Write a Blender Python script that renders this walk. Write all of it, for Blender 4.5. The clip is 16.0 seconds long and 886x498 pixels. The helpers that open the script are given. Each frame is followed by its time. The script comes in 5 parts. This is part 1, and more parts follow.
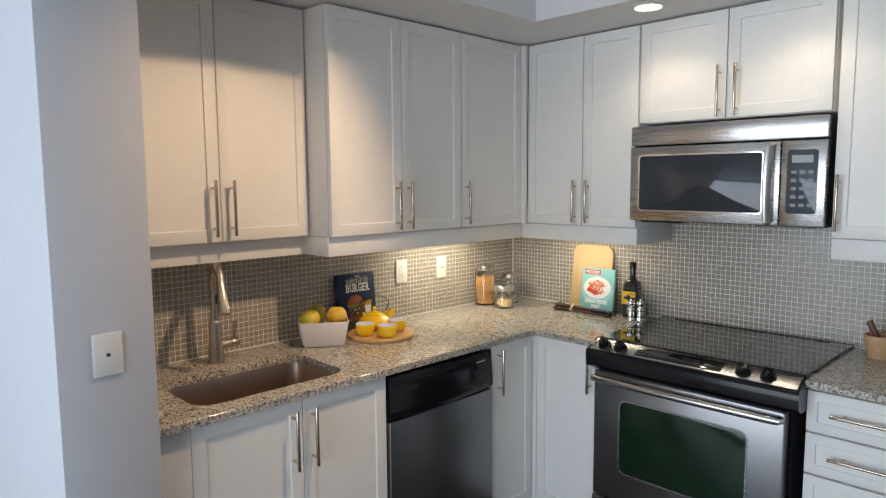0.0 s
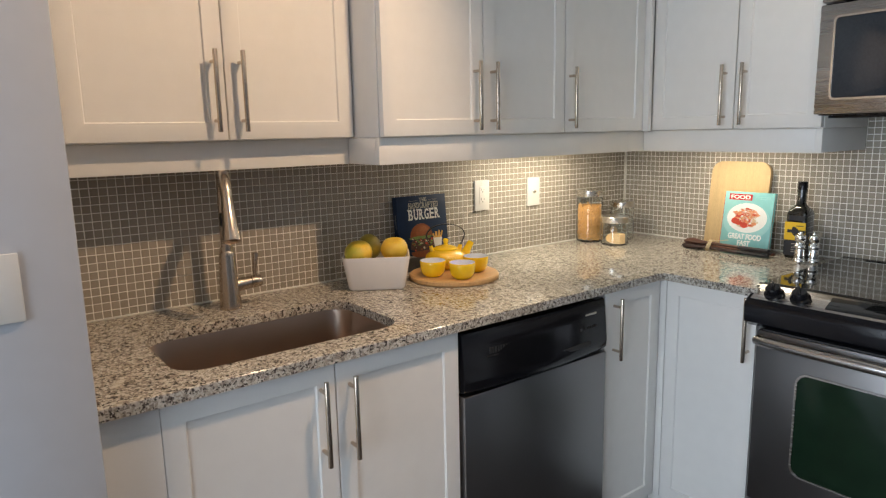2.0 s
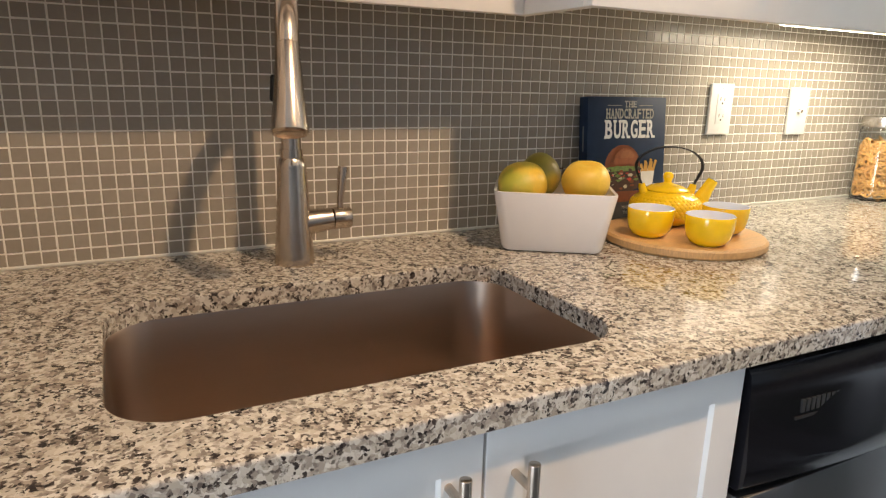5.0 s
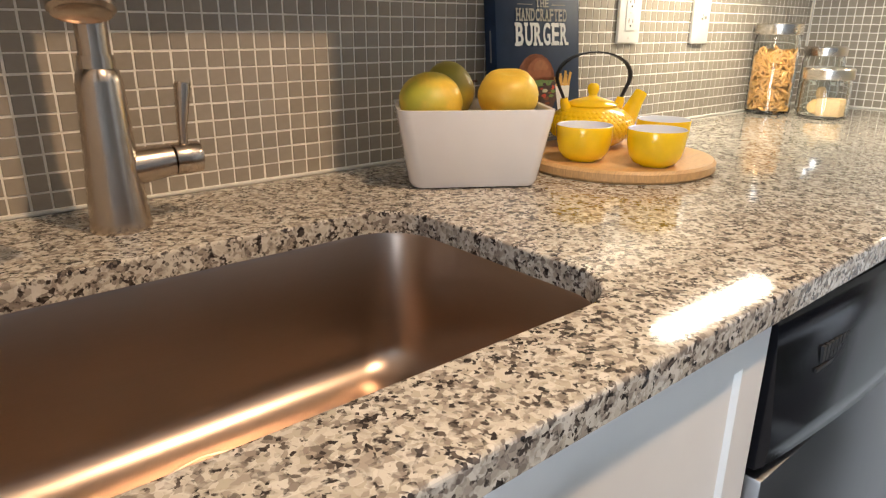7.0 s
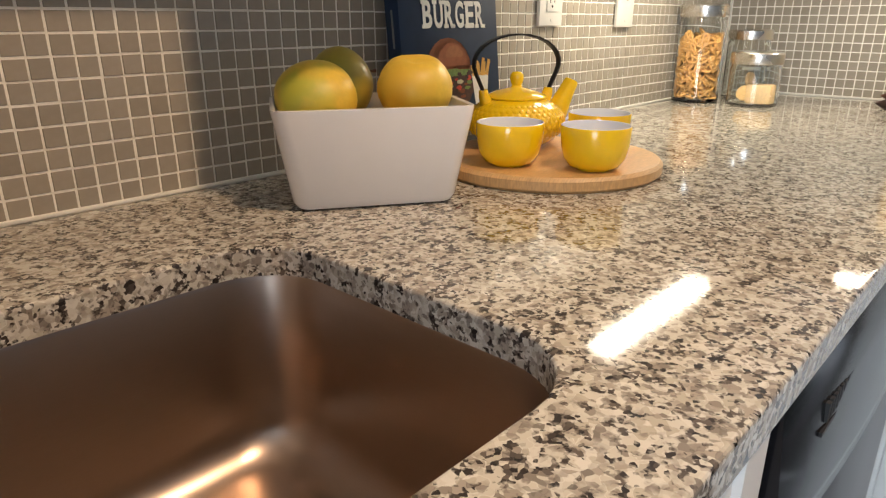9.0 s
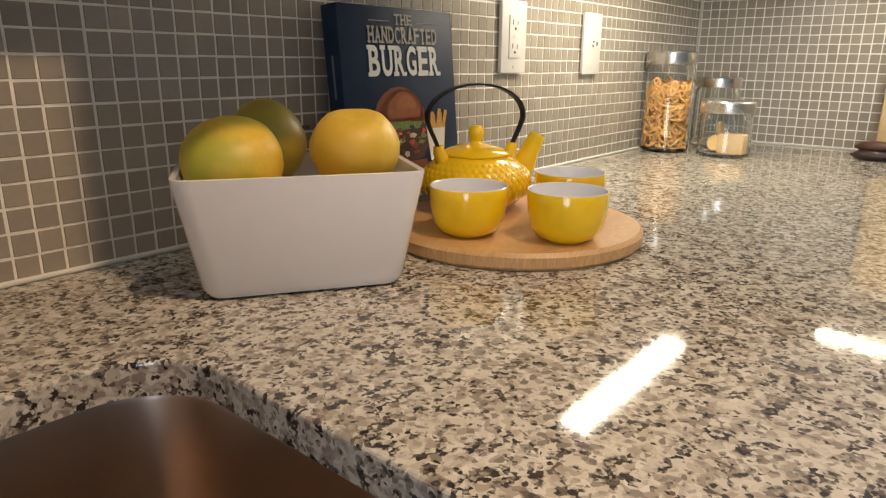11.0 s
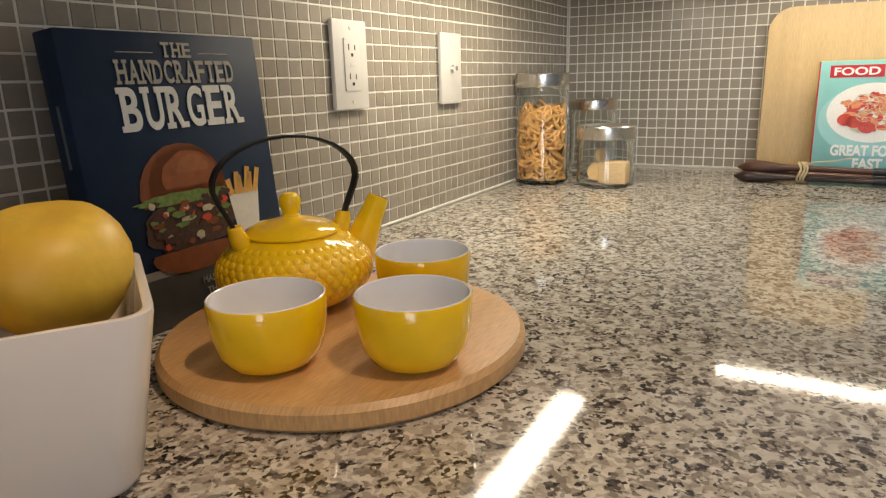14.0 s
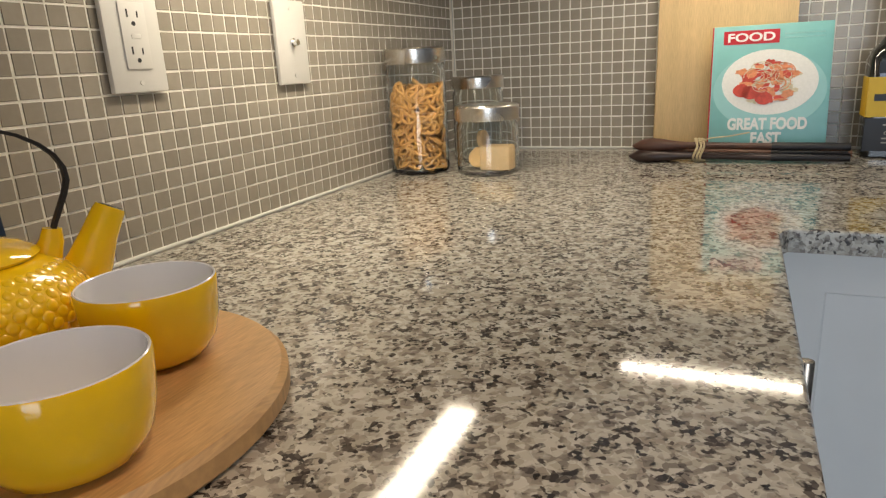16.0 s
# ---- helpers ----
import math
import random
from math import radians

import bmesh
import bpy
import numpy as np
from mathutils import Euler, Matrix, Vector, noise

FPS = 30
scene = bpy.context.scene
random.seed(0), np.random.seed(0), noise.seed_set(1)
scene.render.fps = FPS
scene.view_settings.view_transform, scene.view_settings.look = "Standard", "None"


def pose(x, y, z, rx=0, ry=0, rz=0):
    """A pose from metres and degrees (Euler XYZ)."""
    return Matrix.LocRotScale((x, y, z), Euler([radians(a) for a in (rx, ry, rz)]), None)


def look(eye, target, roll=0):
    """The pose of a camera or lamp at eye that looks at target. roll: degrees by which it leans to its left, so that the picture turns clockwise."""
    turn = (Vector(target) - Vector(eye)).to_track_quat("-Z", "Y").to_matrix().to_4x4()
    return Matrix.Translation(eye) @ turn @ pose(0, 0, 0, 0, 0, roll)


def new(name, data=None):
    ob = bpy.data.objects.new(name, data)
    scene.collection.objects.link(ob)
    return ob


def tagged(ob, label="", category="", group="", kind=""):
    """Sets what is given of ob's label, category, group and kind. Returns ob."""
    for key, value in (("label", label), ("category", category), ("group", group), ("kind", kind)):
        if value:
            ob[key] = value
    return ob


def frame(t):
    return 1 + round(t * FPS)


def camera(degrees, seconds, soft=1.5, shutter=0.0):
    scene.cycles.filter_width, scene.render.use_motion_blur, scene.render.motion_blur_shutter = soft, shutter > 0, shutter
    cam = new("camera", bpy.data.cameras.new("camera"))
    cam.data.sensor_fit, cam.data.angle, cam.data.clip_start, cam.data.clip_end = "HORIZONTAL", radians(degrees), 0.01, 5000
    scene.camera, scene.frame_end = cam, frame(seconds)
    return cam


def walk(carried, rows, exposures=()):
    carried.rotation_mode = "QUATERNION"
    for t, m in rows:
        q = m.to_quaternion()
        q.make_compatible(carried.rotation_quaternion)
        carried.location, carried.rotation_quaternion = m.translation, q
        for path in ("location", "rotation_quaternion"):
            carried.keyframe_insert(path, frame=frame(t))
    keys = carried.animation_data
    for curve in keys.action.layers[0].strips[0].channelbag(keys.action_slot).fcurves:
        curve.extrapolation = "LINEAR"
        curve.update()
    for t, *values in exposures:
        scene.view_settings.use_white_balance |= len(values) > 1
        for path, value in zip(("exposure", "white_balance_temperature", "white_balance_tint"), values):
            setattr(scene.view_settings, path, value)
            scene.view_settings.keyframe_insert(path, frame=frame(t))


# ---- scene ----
cam = camera(68.2, 16.0, 1.25)
PATH = [
    (0, (2.429, -2.981, 1.589), (1.013, -1.583, 1.383), -0.4),
    (0.5, (2.307, -2.871, 1.548), (0.882, -1.494, 1.277), -1.1),
    (1, (2.173, -2.745, 1.492), (0.694, -1.44, 1.165), -1.6),
    (1.5, (2.043, -2.63, 1.435), (0.515, -1.386, 1.092), -1.8),
    (2, (1.881, -2.499, 1.387), (0.316, -1.305, 1.035), -1.2),
    (2.5, (1.739, -2.392, 1.346), (0.131, -1.265, 0.967), 0.1),
    (3, (1.579, -2.266, 1.316), (-0.091, -1.253, 0.887), 0.6),
    (3.5, (1.463, -2.18, 1.287), (-0.275, -1.301, 0.831), 1.0),
    (4, (1.345, -2.145, 1.251), (-0.415, -1.333, 0.759), 1.5),
    (4.2, (1.287, -2.143, 1.239), (-0.475, -1.335, 0.747), 1.5),
    (6.3, (0.9, -2.109, 1.143), (-0.666, -0.995, 0.591), 1.3),
    (6.5, (0.881, -2.094, 1.138), (-0.66, -0.956, 0.564), 1.2),
    (7, (0.84, -2.063, 1.119), (-0.611, -0.846, 0.477), 0.4),
    (7.5, (0.809, -2.029, 1.117), (-0.561, -0.749, 0.42), 0.2),
    (8, (0.775, -1.993, 1.112), (-0.557, -0.674, 0.414), -0.1),
    (8.5, (0.742, -1.96, 1.11), (-0.563, -0.612, 0.417), 0.2),
    (9, (0.716, -1.923, 1.102), (-0.569, -0.541, 0.44), 0.0),
    (11.3, (0.637, -1.805, 1.112), (-0.585, -0.314, 0.579), 0.4),
    (11.5, (0.633, -1.796, 1.117), (-0.583, -0.296, 0.597), 0.2),
    (12, (0.605, -1.765, 1.129), (-0.573, -0.224, 0.638), -0.2),
    (12.5, (0.58, -1.731, 1.133), (-0.54, -0.146, 0.647), -0.3),
    (13, (0.572, -1.694, 1.127), (-0.459, -0.051, 0.639), -0.6),
    (13.5, (0.562, -1.649, 1.123), (-0.426, 0.019, 0.631), -1.0),
    (14, (0.556, -1.596, 1.126), (-0.414, 0.08, 0.626), -1.6),
    (14.5, (0.565, -1.554, 1.122), (-0.383, 0.133, 0.617), -2.3),
    (15, (0.582, -1.508, 1.125), (-0.31, 0.207, 0.607), -2.6),
    (15.5, (0.591, -1.462, 1.118), (-0.246, 0.275, 0.582), -2.8),
    (16, (0.595, -1.406, 1.103), (-0.212, 0.344, 0.561), -3.1),
]
EXPOSURES = [(0, -0.12), (1.5, -0.10), (3.5, 0.24), (6.5, 0.48), (9, 0.20), (12.5, -0.17), (14.5, -0.42), (16, -0.56)]
walk(cam, [(t, look(eye, target, roll)) for t, eye, target, roll in PATH], EXPOSURES)

# ---- world, sun, lamps, exposure ----
world = bpy.data.worlds.new("sky")
scene.world = world
world.use_nodes = True
wn = world.node_tree
sky = wn.nodes.new("ShaderNodeTexSky")
sky.sky_type, sky.sun_disc, sky.sun_elevation, sky.sun_rotation = "NISHITA", False, radians(48), radians(150)
wn.nodes["Background"].inputs[1].default_value = 0.12
wn.links.new(sky.outputs[0], wn.nodes["Background"].inputs[0])

sun = new("sun", bpy.data.lights.new("sun", "SUN"))
sun.data.energy, sun.data.angle, sun.data.color = 2.0, radians(0.5), (1, 0.95, 0.88)
sun.matrix_world = look((3, -2, 20), (3, 9, 8))


def area_lamp(name, eye, target, sx, sy, watts, colour):
    data = bpy.data.lights.new(name, "AREA")
    data.shape, data.size, data.size_y, data.energy, data.color = "RECTANGLE", sx, sy, watts, colour
    lamp = new(name, data)
    lamp.matrix_world = look(eye, target) if abs(eye[2] - target[2]) < 1 else pose(*eye)
    return lamp


def spot_lamp(name, eye, target, watts, colour, angle, blend, radius=0.035):
    data = bpy.data.lights.new(name, "SPOT")
    data.energy, data.color, data.spot_size, data.spot_blend, data.shadow_soft_size = watts, colour, radians(angle), blend, radius
    lamp = new(name, data)
    lamp.matrix_world = look(eye, target)
    return lamp


WARM = (1.0, 0.68, 0.42)
COOL = (0.75, 0.86, 1.0)
CEIL = 2.55
area_lamp("window_daylight", (1.6, -5.92, 1.35), (1.6, 0, 1.2), 4.2, 2.2, 166, COOL)
area_lamp("window_daylight", (-2.6, -5.92, 1.35), (-2.6, 0, 1.3), 1.8, 2.2, 40, COOL)
spot_lamp("downlight_lamp", (1.2, -1.42, CEIL - 0.012), (0.42, -2.05, 1.15), 100, WARM, 80, 0.8)
for lamp_x in (1.134, 1.66):
    spot_lamp("downlight_lamp", (lamp_x, -0.58, 2.238), (lamp_x, -0.575, 0), 4.8, (1, 0.80, 0.58), 130, 0.6)
area_lamp("under_cabinet_lamp", (0.179, -0.68, 1.318), (0.179, -0.68, 0), 0.050, 0.46, 2.45, (1, 0.86, 0.66))
area_lamp("under_cabinet_lamp", (0.58, -0.19, 1.318), (0.58, -0.19, 0), 0.34, 0.011, 1.4, (1, 0.86, 0.66))

# ---- materials ----


def mat(name, colour, rough=0.5, metal=0.0, vary=0.12, scale=12.0, bump=0.0, fine=0.0, coat=0.0, stretch=(1, 1, 1), rough_vary=0.1, island=0.0, random_ob=0.0):
    """A surface with two scales of mottling, a fine relief and uneven gloss."""
    m = bpy.data.materials.new(name)
    m.use_nodes = True
    t = m.node_tree
    n, link = t.nodes, t.links.new
    p = n["Principled BSDF"]
    p.inputs["Metallic"].default_value = metal
    p.inputs["Coat Weight"].default_value = coat
    p.inputs["Coat Roughness"].default_value = 0.06
    co = n.new("ShaderNodeTexCoord")
    mp = n.new("ShaderNodeMapping")
    mp.inputs["Scale"].default_value = stretch
    link(co.outputs["Object"], mp.inputs[0])
    a, b = n.new("ShaderNodeTexNoise"), n.new("ShaderNodeTexNoise")
    a.inputs["Scale"].default_value, b.inputs["Scale"].default_value = scale * 0.25, scale * 4
    a.inputs["Detail"].default_value, b.inputs["Detail"].default_value = 3, 5
    for q in (a, b):
        link(mp.outputs[0], q.inputs["Vector"])
    add = n.new("ShaderNodeMath")
    add.operation = "MULTIPLY_ADD"
    add.inputs[1].default_value = 0.6
    link(a.outputs[0], add.inputs[0])
    link(b.outputs[0], add.inputs[2])
    last = add.outputs[0]
    if island or random_ob:
        src = n.new("ShaderNodeNewGeometry").outputs["Random Per Island"] if island else n.new("ShaderNodeObjectInfo").outputs["Random"]
        mx = n.new("ShaderNodeMath")
        mx.operation = "MULTIPLY_ADD"
        mx.inputs[1].default_value = island or random_ob
        link(src, mx.inputs[0])
        link(last, mx.inputs[2])
        last = mx.outputs[0]
    rng = n.new("ShaderNodeMapRange")
    rng.inputs[1].default_value, rng.inputs[2].default_value = 0.4, 1.2 + (island or random_ob)
    rng.inputs[3].default_value, rng.inputs[4].default_value = 1 - vary, 1 + vary
    link(last, rng.inputs[0])
    mul = n.new("ShaderNodeVectorMath")
    mul.operation = "SCALE"
    mul.inputs[0].default_value = colour
    link(rng.outputs[0], mul.inputs["Scale"])
    link(mul.outputs[0], p.inputs["Base Color"])
    rr = n.new("ShaderNodeMapRange")
    rr.inputs[1].default_value, rr.inputs[2].default_value = 0.3, 0.7
    rr.inputs[3].default_value, rr.inputs[4].default_value = rough * (1 - rough_vary), min(1, rough * (1 + rough_vary))
    link(a.outputs[0], rr.inputs[0])
    link(rr.outputs[0], p.inputs["Roughness"])
    if bump:
        bp = n.new("ShaderNodeBump")
        bp.inputs["Strength"].default_value, bp.inputs["Distance"].default_value = bump, fine or 0.001
        link(b.outputs[0], bp.inputs["Height"])
        link(bp.outputs[0], p.inputs["Normal"])
    return m


def glass(name, colour=(1, 1, 1), rough=0.0):
    m = bpy.data.materials.new(name)
    m.use_nodes = True
    p = m.node_tree.nodes["Principled BSDF"]
    p.inputs["Base Color"].default_value = (*colour, 1)
    p.inputs["Transmission Weight"].default_value = 1
    p.inputs["Roughness"].default_value, p.inputs["IOR"].default_value = rough, 1.45
    return m


def glow(name, colour, strength):
    m = bpy.data.materials.new(name)
    m.use_nodes = True
    p = m.node_tree.nodes["Principled BSDF"]
    p.inputs["Base Color"].default_value = (0.9, 0.9, 0.9, 1)
    p.inputs["Emission Color"].default_value, p.inputs["Emission Strength"].default_value = (*colour, 1), strength
    return m


def granite():
    m = bpy.data.materials.new("granite")
    m.use_nodes = True
    n, link = m.node_tree.nodes, m.node_tree.links.new
    p = n["Principled BSDF"]
    co = n.new("ShaderNodeTexCoord")
    wob = n.new("ShaderNodeTexNoise")
    wob.inputs["Scale"].default_value, wob.inputs["Detail"].default_value = 110, 2
    link(co.outputs["Object"], wob.inputs["Vector"])
    mix = n.new("ShaderNodeMix")
    mix.data_type, mix.blend_type = "RGBA", "LINEAR_LIGHT"
    mix.inputs[0].default_value = 0.0026
    link(co.outputs["Object"], mix.inputs[6])
    link(wob.outputs[1], mix.inputs[7])

    def grains(scale, stops):
        v = n.new("ShaderNodeTexVoronoi")
        v.feature = "SMOOTH_F1"
        v.inputs["Smoothness"].default_value = 0.22
        v.inputs["Scale"].default_value = scale
        link(mix.outputs[2], v.inputs["Vector"])
        sep = n.new("ShaderNodeSeparateColor")
        link(v.outputs["Color"], sep.inputs[0])
        r = n.new("ShaderNodeValToRGB")
        while len(r.color_ramp.elements) < len(stops):
            r.color_ramp.elements.new(0.5)
        for e, (pos, c) in zip(r.color_ramp.elements, stops):
            e.position, e.color = pos, (*c, 1)
        link(sep.outputs[0], r.inputs[0])
        return r.outputs[0], sep.outputs[1]

    def cloud(scale, detail, lo, hi, v0, v1):
        """Noise mapped from lo..hi onto v0..v1."""
        t = n.new("ShaderNodeTexNoise")
        t.inputs["Scale"].default_value, t.inputs["Detail"].default_value = scale, detail
        link(co.outputs["Object"], t.inputs["Vector"])
        r = n.new("ShaderNodeMapRange")
        for i, v in enumerate((lo, hi, v0, v1)):
            r.inputs[i + 1].default_value = v
        link(t.outputs[0], r.inputs[0])
        return r.outputs[0]

    def over(under, colour, pick, threshold, soft):
        """Lays grains over a ground wherever their random pick is under the threshold."""
        gap = n.new("ShaderNodeMath")
        gap.operation = "SUBTRACT"
        link(threshold, gap.inputs[0])
        link(pick, gap.inputs[1])
        th = n.new("ShaderNodeMapRange")
        th.inputs[1].default_value, th.inputs[2].default_value = -soft, soft
        link(gap.outputs[0], th.inputs[0])
        m = n.new("ShaderNodeMix")
        m.data_type = "RGBA"
        link(th.outputs[0], m.inputs[0])
        link(under, m.inputs[6])
        link(colour, m.inputs[7])
        return m.outputs[2]
    ground, _ = grains(150, [(0, (0.64, 0.615, 0.545)), (0.3, (0.565, 0.53, 0.455)), (0.55, (0.70, 0.675, 0.61)), (0.8, (0.49, 0.45, 0.375))])
    taupe, pick = grains(215, [(0, (0.31, 0.275, 0.235)), (0.4, (0.22, 0.19, 0.165)), (0.7, (0.39, 0.345, 0.29))])
    stone = over(ground, taupe, pick, cloud(80, 3, 0.36, 0.66, 0.08, 0.68), 0.20)
    black, pick = grains(330, [(0, (0.025, 0.022, 0.022)), (0.5, (0.06, 0.05, 0.046)), (0.8, (0.13, 0.11, 0.095))])
    stone = over(stone, black, pick, cloud(100, 3, 0.45, 0.70, 0.05, 0.74), 0.13)
    big = n.new("ShaderNodeTexNoise")
    big.inputs["Scale"].default_value = 5
    link(co.outputs["Object"], big.inputs["Vector"])
    rg = n.new("ShaderNodeMapRange")
    rg.inputs[3].default_value, rg.inputs[4].default_value = 0.78, 1.06
    link(big.outputs[0], rg.inputs[0])
    sc = n.new("ShaderNodeVectorMath")
    sc.operation = "SCALE"
    link(stone, sc.inputs[0])
    link(rg.outputs[0], sc.inputs["Scale"])
    link(sc.outputs[0], p.inputs["Base Color"])
    p.inputs["Roughness"].default_value = 0.07
    p.inputs["IOR"].default_value = 1.52
    return m


GRANITE = granite()
PAINT = mat("white_cabinet_paint", (0.80, 0.785, 0.75), 0.42, vary=0.03, scale=5, bump=0.03, fine=0.0006)
WALLP = mat("grey_wall_paint", (0.50, 0.51, 0.535), 0.75, vary=0.03, scale=6, bump=0.12, fine=0.0012)
CEILP = mat("ceiling_paint", (0.72, 0.72, 0.72), 0.85, vary=0.02, scale=6, bump=0.08)
# For walls out of view: tone lowered to cut bounced fill.
ROOMP = mat("unseen_wall_bounce_cut", (0.22, 0.225, 0.235), 0.75, vary=0.04, scale=6, bump=0.1)
FLOORM = mat("dark_floor_plank", (0.10, 0.085, 0.075), 0.4, vary=0.18, scale=14, stretch=(1, 9, 1), bump=0.1)
# Base below STEELH: the dark room it mirrors is put into the colour.
STEEL = mat("brushed_steel_dark_reflection", (0.25, 0.245, 0.248), 0.36, 1.0, vary=0.012, scale=30, stretch=(22, 22, 1), rough_vary=0.02)
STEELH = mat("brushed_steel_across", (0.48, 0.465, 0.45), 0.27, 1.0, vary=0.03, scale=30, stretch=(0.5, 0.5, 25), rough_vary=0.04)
# Brown cast holds the warm light that the steel bowl reflects.
SINKM = mat("sink_steel_warm_reflection", (0.44, 0.345, 0.28), 0.32, 1.0, vary=0.03, scale=22, stretch=(1, 1, 14), rough_vary=0.03)
NICKEL = mat("brushed_nickel", (0.56, 0.475, 0.39), 0.24, 1.0, vary=0.06, scale=30, stretch=(9, 9, 1), bump=0.03, fine=0.0003)
BRIGHTSTEEL = mat("bright_satin_steel", (0.74, 0.71, 0.66), 0.28, 1.0, vary=0.03, scale=30)
CHROME = mat("chrome", (0.82, 0.82, 0.80), 0.10, 1.0, vary=0.03)
BLACK = mat("black_enamel", (0.007, 0.007, 0.009), 0.15, vary=0.2, scale=20)
BLACK.node_tree.nodes["Principled BSDF"].inputs["Specular IOR Level"].default_value = 0.3
DKGLASS = mat("black_glass", (0.010, 0.011, 0.012), 0.05, vary=0.2, coat=0.5)
# Green in the base stands for trees mirrored in the dark glass.
OVENGLASS = mat("oven_glass_green_reflection", (0.010, 0.024, 0.013), 0.07, vary=0.3, scale=3)
OVENGLASS.node_tree.nodes["Principled BSDF"].inputs["Specular IOR Level"].default_value = 0.3
MWGLASS = mat("microwave_window", (0.03, 0.036, 0.045), 0.06, vary=0.2, scale=40)
GROUT = mat("grout", (0.84, 0.81, 0.74), 0.8, vary=0.10, scale=40, bump=0.2)
TILE = mat("mosaic_tile", (0.325, 0.288, 0.237), 0.24, vary=0.16, scale=30, bump=0.03, random_ob=0.9)
TILES = mat("mosaic_tile_field", (0.325, 0.288, 0.237), 0.24, vary=0.16, scale=30, bump=0.03, island=0.9)
CAULK = mat("white_caulk", (0.78, 0.76, 0.70), 0.5, vary=0.05)
PLASTIC = mat("white_plastic", (0.68, 0.665, 0.63), 0.35, vary=0.02)
SLOT = mat("dark_slot", (0.02, 0.02, 0.02), 0.6)
CERAMIC = mat("white_ceramic", (0.82, 0.79, 0.76), 0.16, vary=0.02, scale=10, coat=0.5)
CUPIN = mat("cup_inside_glaze", (0.80, 0.81, 0.84), 0.15, vary=0.02, coat=0.5)
YELLOW = mat("yellow_glaze", (0.93, 0.60, 0.006), 0.12, vary=0.08, scale=14, coat=0.6)
STRAP = mat("black_strap", (0.012, 0.010, 0.009), 0.45, vary=0.2)
BAMBOO = mat("bamboo", (0.56, 0.345, 0.15), 0.40, vary=0.32, scale=26, stretch=(7, 0.7, 1), bump=0.04)
BAMBOOV = mat("bamboo_upright", (0.60, 0.43, 0.215), 0.42, vary=0.22, scale=26, stretch=(8, 1, 0.5), bump=0.04)
DARKWOOD = mat("dark_spoon_wood", (0.075, 0.027, 0.015), 0.5, vary=0.4, scale=20, stretch=(0.6, 5, 5))
EBONY = mat("ebony", (0.010, 0.009, 0.013), 0.5, vary=0.3, scale=20, stretch=(0.6, 5, 5))
MIDWOOD = mat("mid_spoon_wood", (0.14, 0.052, 0.025), 0.42, vary=0.35, scale=20, stretch=(0.6, 5, 5))
LTWOOD = mat("pale_turned_wood", (0.55, 0.34, 0.17), 0.5, vary=0.25, scale=18, stretch=(1, 1, 5), bump=0.05)
TWINE = mat("raffia", (0.62, 0.50, 0.30), 0.8, vary=0.2, scale=60)
BOOKBLUE = mat("book_navy", (0.014, 0.030, 0.066), 0.50, vary=0.22, scale=9)
PAGES = mat("book_pages", (0.70, 0.66, 0.58), 0.8, vary=0.15, scale=40, stretch=(12, 1, 1))
TEAL = mat("book_teal", (0.22, 0.50, 0.49), 0.35, vary=0.10, scale=8)
TEALDK = mat("plate_rim_teal", (0.30, 0.57, 0.56), 0.4, vary=0.06)
RED = mat("book_red", (0.50, 0.016, 0.024), 0.4, vary=0.12)
BOOKBLUE.node_tree.nodes["Principled BSDF"].inputs["Specular IOR Level"].default_value = 0.22
INKWHITE = mat("ink_white", (0.80, 0.79, 0.75), 0.5, vary=0.08, scale=60)
INKGREY = mat("ink_grey", (0.42, 0.39, 0.33), 0.5, vary=0.08, scale=60)
BUN = mat("bun_print", (0.24, 0.065, 0.018), 0.45, vary=0.4, scale=22)
PATTY = mat("patty_print", (0.075, 0.032, 0.022), 0.5, vary=0.7, scale=60)
LETTUCE = mat("lettuce_print", (0.17, 0.26, 0.06), 0.5, vary=0.5, scale=60)
SLAW = mat("slaw_print", (0.62, 0.55, 0.38), 0.5, vary=0.4, scale=60)
TOMATO = mat("tomato_print", (0.58, 0.06, 0.03), 0.45, vary=0.35, scale=50)
FRIES = mat("fries_print", (0.68, 0.38, 0.09), 0.5, vary=0.25, scale=50)
PASTA = mat("pasta_print", (0.70, 0.27, 0.12), 0.45, vary=0.4, scale=60)
PRETZEL = mat("pretzel", (0.52, 0.275, 0.08), 0.34, vary=0.28, scale=50, bump=0.2)
CRACKER = mat("cracker", (0.72, 0.47, 0.20), 0.7, vary=0.2, scale=40, bump=0.3)
CREAM = mat("wafer_cream", (0.66, 0.46, 0.24), 0.7, vary=0.15, scale=40, bump=0.2)
JARGLASS = glass("jar_glass", (0.97, 0.99, 0.98))
KEYPAD = mat("keypad_gloss", (0.06, 0.075, 0.09), 0.05, vary=0.2, scale=40)
DARKBOTTLE = mat("dark_bottle_glass", (0.012, 0.012, 0.010), 0.06, vary=0.3, coat=0.6)
LABELY = mat("yellow_label", (0.72, 0.46, 0.02), 0.5, vary=0.06)
LABELK = mat("black_label", (0.02, 0.021, 0.026), 0.5, vary=0.1)
WATER = glass("water")
TUBE = glow("lit_diffuser", (1, 0.90, 0.70), 9)
LAMPGLOW = glow("lit_bulb", (1, 0.85, 0.6), 14)
WINGLASS = glass("window_glass")
FRAMEM = mat("window_frame_paint", (0.55, 0.56, 0.57), 0.4, vary=0.04)
GREENS = mat("far_trees", (0.05, 0.10, 0.03), 0.8, vary=0.6, scale=0.8)


